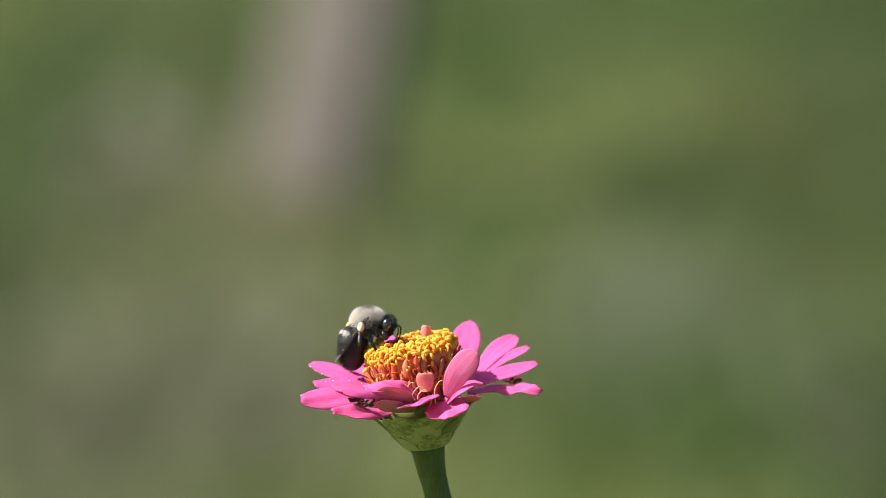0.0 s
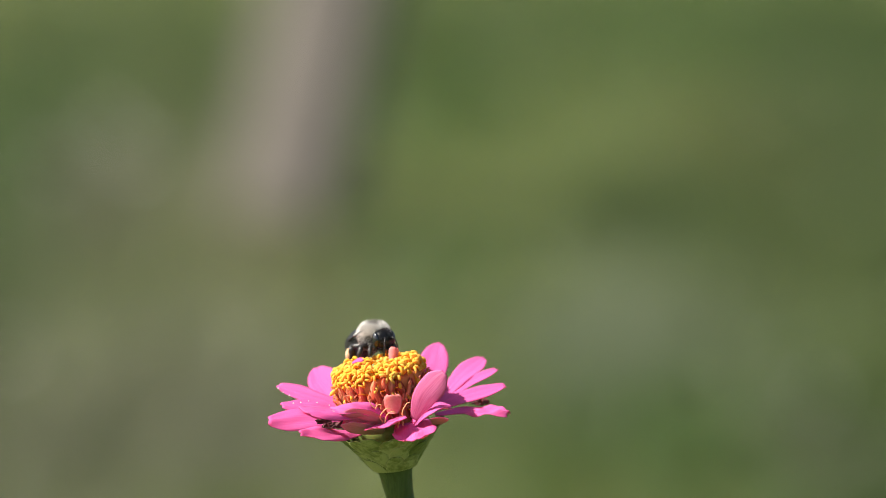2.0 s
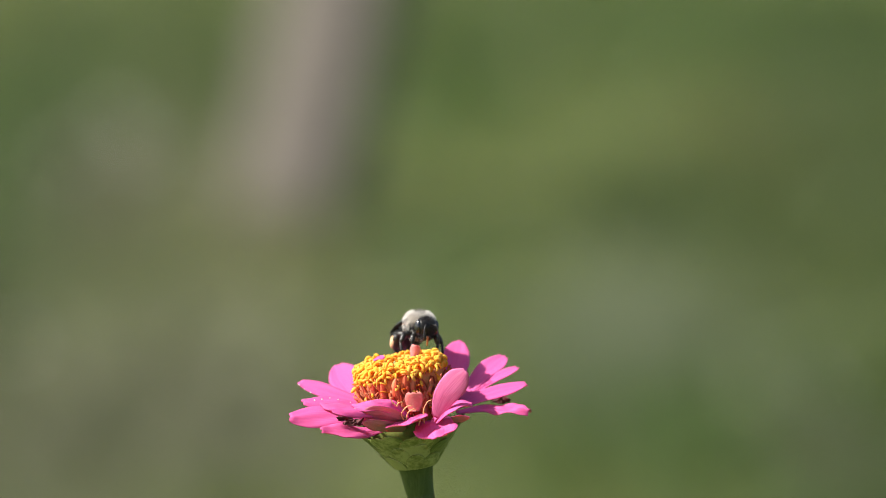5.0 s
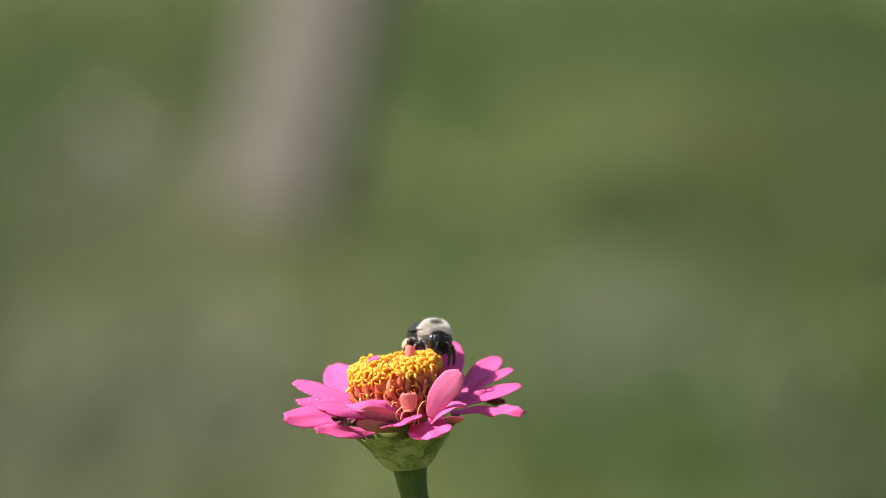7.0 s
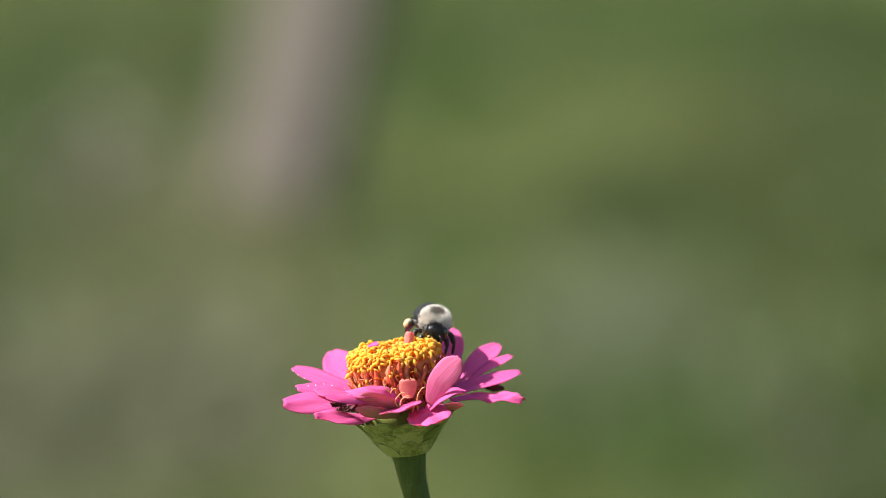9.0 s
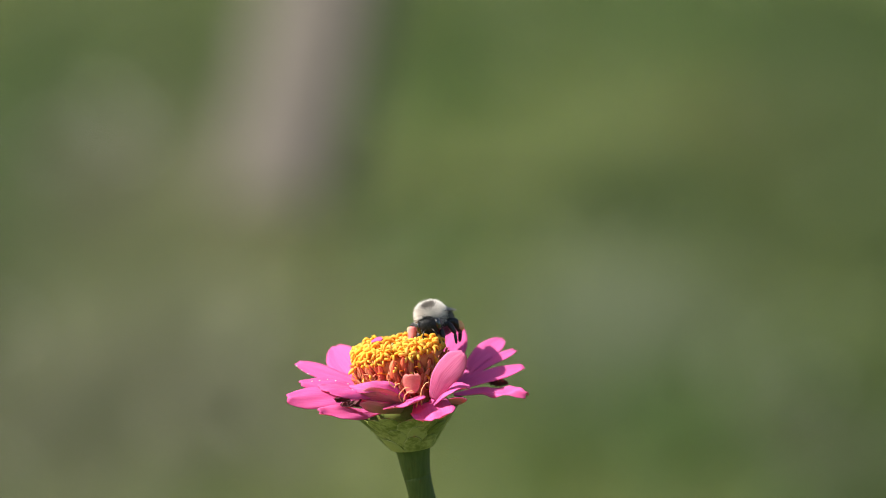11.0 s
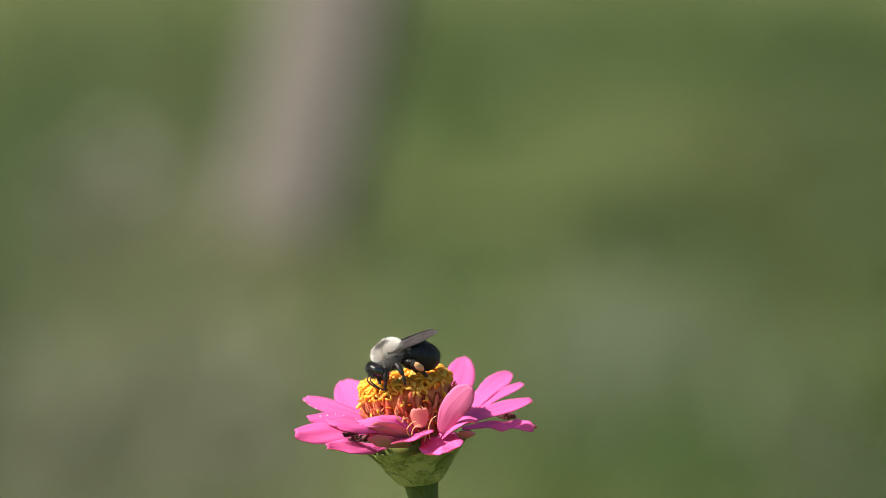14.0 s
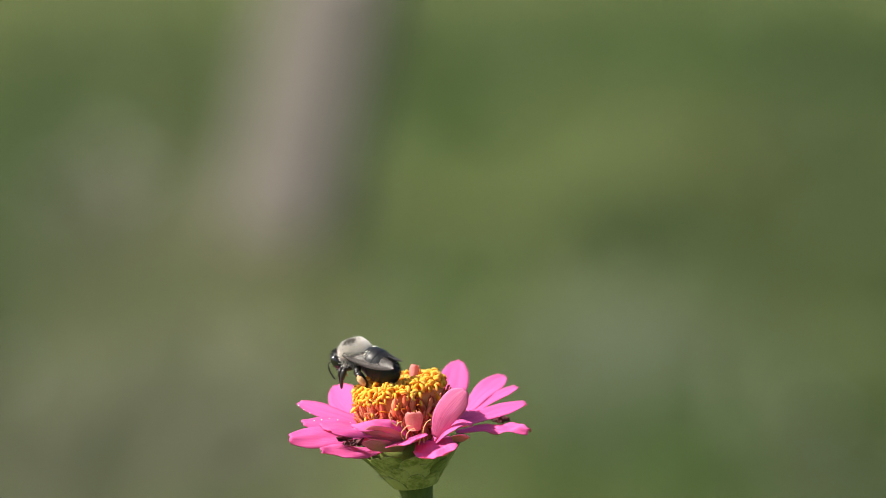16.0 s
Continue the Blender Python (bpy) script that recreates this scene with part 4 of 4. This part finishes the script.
def leg(joints, radii, name="leg"):
    """A jointed leg through its joints; the first is its hip, its own origin."""
    hip = Vector(joints[0])
    js = [Vector(j) - hip for j in joints]
    pieces = []
    for a, b, r in zip(js, js[1:], radii):
        ps = [a.lerp(b, k / 4) for k in range(5)]
        pieces.append(tube(mm(ps), [1.2 * r * MM * q for q in (0.75, 1.05, 1.0, 0.9, 0.7)], 8))
        pieces.append(ball(b * MM, (r * 0.72 * MM,) * 3, seg=8, rings=6))
    v, f = join(*pieces)
    ob = part(name, mesh_of(v, f), leg_black, bee, "jointed black leg")
    ob.location = hip * MM
    LEGS.append((ob, hip * MM, name, 1 if hip.x > 0 else -1))
    return ob, js


for sx in (-1, 1):
    leg([(1.3 * sx, 1.8, -2.1), (2.5 * sx, 3.0, -2.4), (2.9 * sx, 3.7, -4.2), (2.5 * sx, 4.4, -6.0)], [0.55, 0.50, 0.28], "foreleg")
    leg([(1.7 * sx, 0.3, -2.4), (3.8 * sx, 0.6, -2.0), (4.9 * sx, 0.8, -4.2), (4.9 * sx, 1.3, -6.4)], [0.60, 0.52, 0.30], "middle_leg")
    ob, js = leg([(1.7 * sx, -1.4, -2.2), (4.4 * sx, -1.9, -0.9), (6.0 * sx, -3.3, -3.6), (6.2 * sx, -4.2, -6.2)], [0.70, 0.75, 0.40], "hind_leg")
    c = js[1].lerp(js[2], 0.55) + Vector((0.55 * sx, 0, 0.3))
    along = (js[2] - js[1]).to_track_quat("Y", "Z").to_matrix()
    v, f = ball(c, (0.75, 1.45, 0.8), along, seg=14, rings=10, shape=lambda d: 1 + 0.14 * noise.noise(d * 2.5))
    part("pollen_load", mesh_of(mm(v), f), pollen, ob, "packed peach-orange pollen load")


# ---- the butterfly; y ahead, z up ----
butterfly = thing("butterfly", (1.3, 0.3, 0.02), "orange and black butterfly with pale wing undersides in flight", "butterfly")


def outline(points, n):
    pts = [Vector((x, y, 0)) for x, y in points]
    return curve_points(pts + [pts[0]], n)


def butterfly_wing(name, pts, sx, rise, label):
    """A scaled wing: orange field, black border with white spots, black veins, pale below."""
    edge = [Vector((p.x * sx, p.y, 0)) for p in outline(pts, 40)][:-1]
    root = edge[0].copy()
    rings = [0.06, 0.3, 0.55, 0.8, 0.84, 1.0]
    verts, faces, mats = [], [], []
    n = len(edge)
    for sgn in (1, -1):
        for r in rings:
            for p in edge:
                c = Vector((12 * sx, edge[n // 2].y * 0.35, 0))
                q = c.lerp(p, r)
                d = abs(q.x)
                verts.append(Vector((q.x, q.y, sgn * 0.12 + 0.0 * d)))
    off = n * len(rings)
    for side in (0, 1):
        o = side * off
        for i in range(len(rings) - 1):
            for k in range(n):
                k2 = (k + 1) % n
                q = (o + i * n + k, o + i * n + k2, o + (i + 1) * n + k2, o + (i + 1) * n + k)
                faces.append(q if side == 0 else q[::-1])
                far = abs(verts[q[0]].x) > 29 and name == "forewing"
                mats.append((2 if i >= 3 else 0) if side == 0 else (3 if i >= 3 or far else 1))
        cap = tuple(o + k for k in range(n))
        faces.append(cap[::-1] if side == 0 else cap)
        mats.append(side)
    for k in range(n):
        k2 = (k + 1) % n
        a = (len(rings) - 1) * n
        faces.append((a + k, a + k2, off + a + k2, off + a + k))
        mats.append(2)
    ob = part(name, mesh_of(mm(verts), faces, False, mats), [fly_orange, fly_pale if name == "hindwing" else fly_orange, fly_black, fly_pale if name == "forewing" else fly_margin], butterfly, label)
    for k in range(4, n - 3, 4):
        ps = [root.lerp(edge[k], q) for q in (0.1, 0.4, 0.7, 0.95)]
        v, f = tube(mm(ps), [0.45 * MM, 0.4 * MM, 0.35 * MM, 0.3 * MM], 6)
        part("vein", mesh_of(v, f), fly_black, ob)
    for k in range(8, n - 6, 2):
        c = Vector((12 * sx, edge[n // 2].y * 0.35, 0)).lerp(edge[k], 0.92)
        v, f = ball(c, (0.5, 0.5, 0.2), seg=8, rings=5)
        part("white_spot", mesh_of(mm(v), f), fly_white, ob)
    ob.matrix_basis = pose(0, 0, 0, 0, -sx * rise, 0)
    return ob


FORE = [(1.2, 5), (18, 11), (41, 13), (51, 7), (50, 1), (41, -4), (29, -9), (14, -4)]
HIND = [(1.2, 3), (14, 2), (28, -1), (32, -9), (28, -19), (19, -26), (10, -24), (4, -13)]
WINGS = []
for sx in (-1, 1):
    WINGS.append((sx, butterfly_wing("forewing", FORE, sx, 50, "orange forewing with black border and veins")))
    WINGS.append((sx, butterfly_wing("hindwing", HIND, sx, 46, "orange hindwing with black border and veins")))
v, f = join(ball((0, 6, 0), (2.2, 5.0, 2.2), seg=14, rings=10), ball((0, 12, 0.3), (1.7, 1.7, 1.6), seg=12, rings=8), ball((0, -8, -0.6), (1.6, 10, 1.6), seg=14, rings=12))
part("body", mesh_of(mm(v), f), fly_black, butterfly, "slim black body")
for sx in (-1, 1):
    ps = curve_points([Vector((0.6 * sx, 13, 1)), Vector((3 * sx, 19, 3)), Vector((6 * sx, 25, 4))], 8)
    v, f = tube(mm(ps), [0.2 * MM] * 7 + [0.35 * MM, 0.45 * MM], 6)
    part("antenna", mesh_of(v, f), fly_black, butterfly)


# ---- what moves ----
def flight(x, y, z, ahead, up):
    """A pose at a place from the ways ahead and up."""
    a, u = Vector(ahead).normalized(), Vector(up)
    u = (u - a * u.dot(a)).normalized()
    return Matrix.Translation((x, y, z)) @ Matrix((a.cross(u), a, u)).transposed().to_4x4()


BEE_ROWS = [
    (0, pose(-0.01213, 0.00174, 0.94170, 10, -3, -97)),
    (0.5, pose(-0.01004, 0.00187, 0.94251, 6, -3, -97)),
    (1, pose(-0.01094, 0.00182, 0.94219, 8, -3, -103)),
    (1.5, pose(-0.00843, 0.00767, 0.94388, 34, 0, -129)),
    (2, pose(-0.00393, 0.01141, 0.94197, 10, 1, -152)),
    (2.5, pose(-0.00442, 0.01297, 0.94222, 22, 4, -148)),
    (3, pose(-0.00163, 0.01330, 0.94422, 22, 1, -160)),
    (3.5, pose(-0.00077, 0.01311, 0.94304, 16, 0, -158)),
    (4, pose(-0.00161, 0.01283, 0.94138, 9, -8, -157)),
    (4.5, pose(-0.00030, 0.01275, 0.94085, 9, -10, -162)),
    (4.7, pose(0.00035, 0.01320, 0.94362, 14, -5, -158)),
    (7, pose(0.00575, 0.00992, 0.94218, -1, -4, -162)),
    (7.5, pose(0.00606, 0.00852, 0.94290, -2, -4, -163)),
    (8, pose(0.00739, 0.00748, 0.94274, 2, -8, -168)),
    (8.5, pose(0.00808, 0.00757, 0.94329, -6, -9, -172)),
    (9, pose(0.00599, 0.00741, 0.94230, -13, -7, -173)),
    (11.3, pose(0.00341, 0.00198, 0.94321, -6, 10, 160)),
    (11.5, pose(0.00206, -0.00445, 0.94414, -5, 8, 148)),
    (12, pose(-0.00097, -0.00705, 0.94375, -13, 9, 133)),
    (12.5, pose(-0.00025, -0.00752, 0.94394, -20, 2, 130)),
    (13, pose(-0.00197, -0.00743, 0.94451, -8, 9, 128)),
    (13.5, pose(-0.00575, -0.00803, 0.94397, -4, 9, 112)),
    (14, pose(-0.00650, -0.00810, 0.94350, -29, 4, 108)),
    (14.5, pose(-0.01144, -0.00817, 0.94311, -21, -8, 98)),
    (15, pose(-0.00903, -0.00309, 0.94316, -10, -4, 24)),
    (15.5, pose(-0.01125, -0.00127, 0.94190, -18, -26, 52)),
    (16, pose(-0.01257, 0.00001, 0.94351, -4, -18, 56)),
]
ABDOMEN_ROWS = [
    (0, pose(0, -0.0038, -0.0011, 70, 0, -6)),
    (0.5, pose(0, -0.0038, -0.0011, 74, 0, -6)),
    (1, pose(0, -0.0038, -0.0011, 72, 0, -6)),
    (1.5, pose(0, -0.003, -0.0003, 10, 1, -3)),
    (2, pose(0, -0.003, -0.0003, 10, 1, -3)),
    (2.5, pose(0, -0.003, -0.0003, 9, 2, -5)),
    (3, pose(0, -0.003, -0.0003, 8, 1, -3)),
    (3.5, pose(0, -0.003, -0.0003, 8, 1, -2)),
    (4, pose(0, -0.003, -0.0003, 6, -1, 5)),
    (4.5, pose(0, -0.003, -0.0003, 6, -1, 6)),
    (4.7, pose(0, -0.003, -0.0003, 10, -1, 2)),
    (7, pose(0, -0.003, -0.0003, 8, -1, 3)),
    (7.5, pose(0, -0.003, -0.0003, 9, -1, 3)),
    (8, pose(0, -0.003, -0.0003, 6, -1, 5)),
    (8.5, pose(0, -0.003, -0.0003, 11, -2, 6)),
    (9, pose(0, -0.003, -0.0003, 13, -2, 5)),
    (11.3, pose(0, -0.003, -0.0003, 26, 2, -5)),
    (11.5, pose(0, -0.003, -0.0003, 26, 1, -3)),
    (12, pose(0, -0.003, -0.0003, 34, 1, -3)),
    (12.5, pose(0, -0.003, -0.0003, 52, 0, 1)),
    (13, pose(0, -0.003, -0.0003, 26, 1, -3)),
    (13.5, pose(0, -0.003, -0.0003, 18, 1, -2)),
    (14, pose(0, -0.003, -0.0003, 38, 0, 0)),
    (14.5, pose(0, -0.003, -0.0003, 20, 2, -5)),
    (15, pose(0, -0.003, -0.0003, 16, 0, 0)),
    (15.5, pose(0, -0.003, -0.0003, 18, 1, -3)),
    (16, pose(0, -0.003, -0.0003, 24, 2, -5)),
]
HEAD_ROWS = [
    (0, pose(0, 0.003, -0.0006, -32, 0, -4)),
    (0.5, pose(0, 0.003, -0.0006, -32, 0, -4)),
    (1, pose(0, 0.003, -0.0006, -32, 0, -4)),
    (1.5, pose(0, 0.003, -0.0006, -16, 1, 3)),
    (2, pose(0, 0.003, -0.0006, -12, 1, 3)),
    (2.5, pose(0, 0.003, -0.0006, -10, 2, 6)),
    (3, pose(0, 0.003, -0.0006, -10, 1, 3)),
    (3.5, pose(0, 0.003, -0.0006, -10, 1, 2)),
    (4, pose(0, 0.003, -0.0006, -6, -2, -7)),
    (4.5, pose(0, 0.003, -0.0006, -6, -2, -8)),
    (4.7, pose(0, 0.003, -0.0006, -8, -1, -2)),
    (7, pose(0, 0.003, -0.0006, -8, -1, -3)),
    (7.5, pose(0, 0.003, -0.0006, -8, -1, -3)),
    (8, pose(0, 0.003, -0.0006, -4, -2, -6)),
    (8.5, pose(0, 0.003, -0.0006, -10, -3, -8)),
    (9, pose(0, 0.003, -0.0006, -10, -2, -6)),
    (11.3, pose(0, 0.003, -0.0006, -22, 4, 8)),
    (11.5, pose(0, 0.003, -0.0006, -16, 1, 4)),
    (12, pose(0, 0.003, -0.0006, -20, 2, 5)),
    (12.5, pose(0, 0.003, -0.0006, -32, -1, -2)),
    (13, pose(0, 0.003, -0.0006, -20, 2, 5)),
    (13.5, pose(0, 0.003, -0.0006, -16, 1, 4)),
    (14, pose(0, 0.003, -0.0006, -32, 0, 0)),
    (14.5, pose(0, 0.003, -0.0006, -36, 2, 6)),
    (15, pose(0, 0.003, -0.0006, -25, 0, 1)),
    (15.5, pose(0, 0.003, -0.0006, -38, 1, 4)),
    (16, pose(0, 0.003, -0.0006, -26, 2, 6)),
]
BUTTERFLY_ROWS = [
    (0, pose(1.3000, 0.3000, 0.0200, 0.0, 18.4, 90.0)),
    (13.8, pose(1.3000, 0.3000, 0.0200, 0.0, 18.4, 90.0)),
    (14.1, pose(1.0000, 0.0000, 0.4500, 11.3, 9.3, 90.0)),
    (14.4, flight(0.0464, -0.2513, 0.9377, (-0.342, 0.000, 0.940), (0.852, -0.423, 0.310))),
    (14.5, flight(-0.0039, -0.2555, 0.9120, (-0.174, 0.000, 0.985), (0.807, -0.574, 0.142))),
    (14.6, flight(-0.0637, -0.2418, 0.9952, (-0.342, 0.000, 0.940), (0.852, -0.423, 0.310))),
    (14.7, flight(-0.1395, -0.2348, 1.0376, (-0.423, 0.000, 0.906), (0.785, -0.500, 0.366))),
    (15.2, pose(-1.2000, -0.2000, 1.5000, 11.3, 9.3, 90.0)),
    (16, pose(-2.6000, 0.4000, 2.0000, 5.7, 9.4, 90.0)),
]


# how far the wings bend with the abdomen, hang down and fold round it
WING_TIMES = (0, 0.5, 1.0, 1.5, 9.2, 11.3, 12.5, 13.0, 13.5, 14.0, 14.5, 15.0, 16.0)
WING_FOLLOW = (0.85, 0.55, 0.75, 0.9, 0.9, 0.7, 0.4, 0.5, 0.5, 0.4, 0.6, 0.9, 0.9)
WING_DROOP = (0, 0, 0, 20, 20, 12, 9, 14, 19, 10, 12, 12, 10)
WING_ROLL = (0, 0, 0, 0, 0, 0, 4, 8, 8, 0, 0, 8, 8)


def motions():
    walk(bee, BEE_ROWS)
    walk(abdomen, ABDOMEN_ROWS)
    walk(head, HEAD_ROWS)
    # the folded wings follow the abdomen as it bends
    for ob in BEE_WINGS:
        place, rest = ob.matrix_basis.translation.copy(), ob.matrix_basis.to_quaternion()
        sx = 1 if place.x > 0 else -1
        rows = []
        for t, m in ABDOMEN_ROWS:
            follow, droop, roll = (np.interp(t, WING_TIMES, q) for q in (WING_FOLLOW, WING_DROOP, WING_ROLL))
            q = Euler((0, 0, 0)).to_quaternion().slerp(m.to_quaternion(), follow)
            rows.append((t, Matrix.Translation(place) @ (q @ rest).to_matrix().to_4x4() @ pose(0, 0, 0, droop, sx * roll, 0)))
        walk(ob, rows)
    walk(butterfly, BUTTERFLY_ROWS)
    for sx, ob in WINGS:
        walk(ob, [(t, pose(0, 0, 0, 0, -sx * rise, 0)) for t, rise in
                  ((0, 80), (13.8, 80), (14.0, 20), (14.2, 70), (14.4, 70), (14.5, 66), (14.6, 70), (14.7, 40), (14.85, 70), (15.0, 10), (15.2, 70), (15.4, 15),
                   (15.6, 70), (15.8, 15), (16.0, 60))])
    # the legs feel about a little as it moves
    # the hind legs are spread at first, swept back along the body later on
    sweep = ((0, -22, -22), (1, -22, -22), (1.5, 30, 20), (4.7, 34, 20), (9.2, 12, 6), (11.3, 0, 24), (12, -14, 38), (12.6, -8, 38), (13.3, 18, 38), (14, 18, 38), (14.5, 25, 22), (15.5, 20, 25), (16, 15, 30))
    for i, (ob, hip, name, sx) in enumerate(LEGS):
        rows = []
        for k in range(33):
            t = k * 0.5
            a, b, c = 9 * math.sin(2.3 * t + 1.9 * i), 8 * math.sin(1.7 * t + 2.7 * i), 0
            if name == "hind_leg":
                q = np.interp(t, [r[0] for r in sweep], [r[1] for r in sweep])
                c = sx * np.interp(t, [r[0] for r in sweep], [r[2] for r in sweep])
                if sx < 0 and t < 10:
                    q += 60
                a, b = 0.4 * a, 0.4 * b - sx * q
            rows.append((t, Matrix.Translation(hip) @ pose(0, 0, 0, a, c, b)))
        walk(ob, rows)


motions()
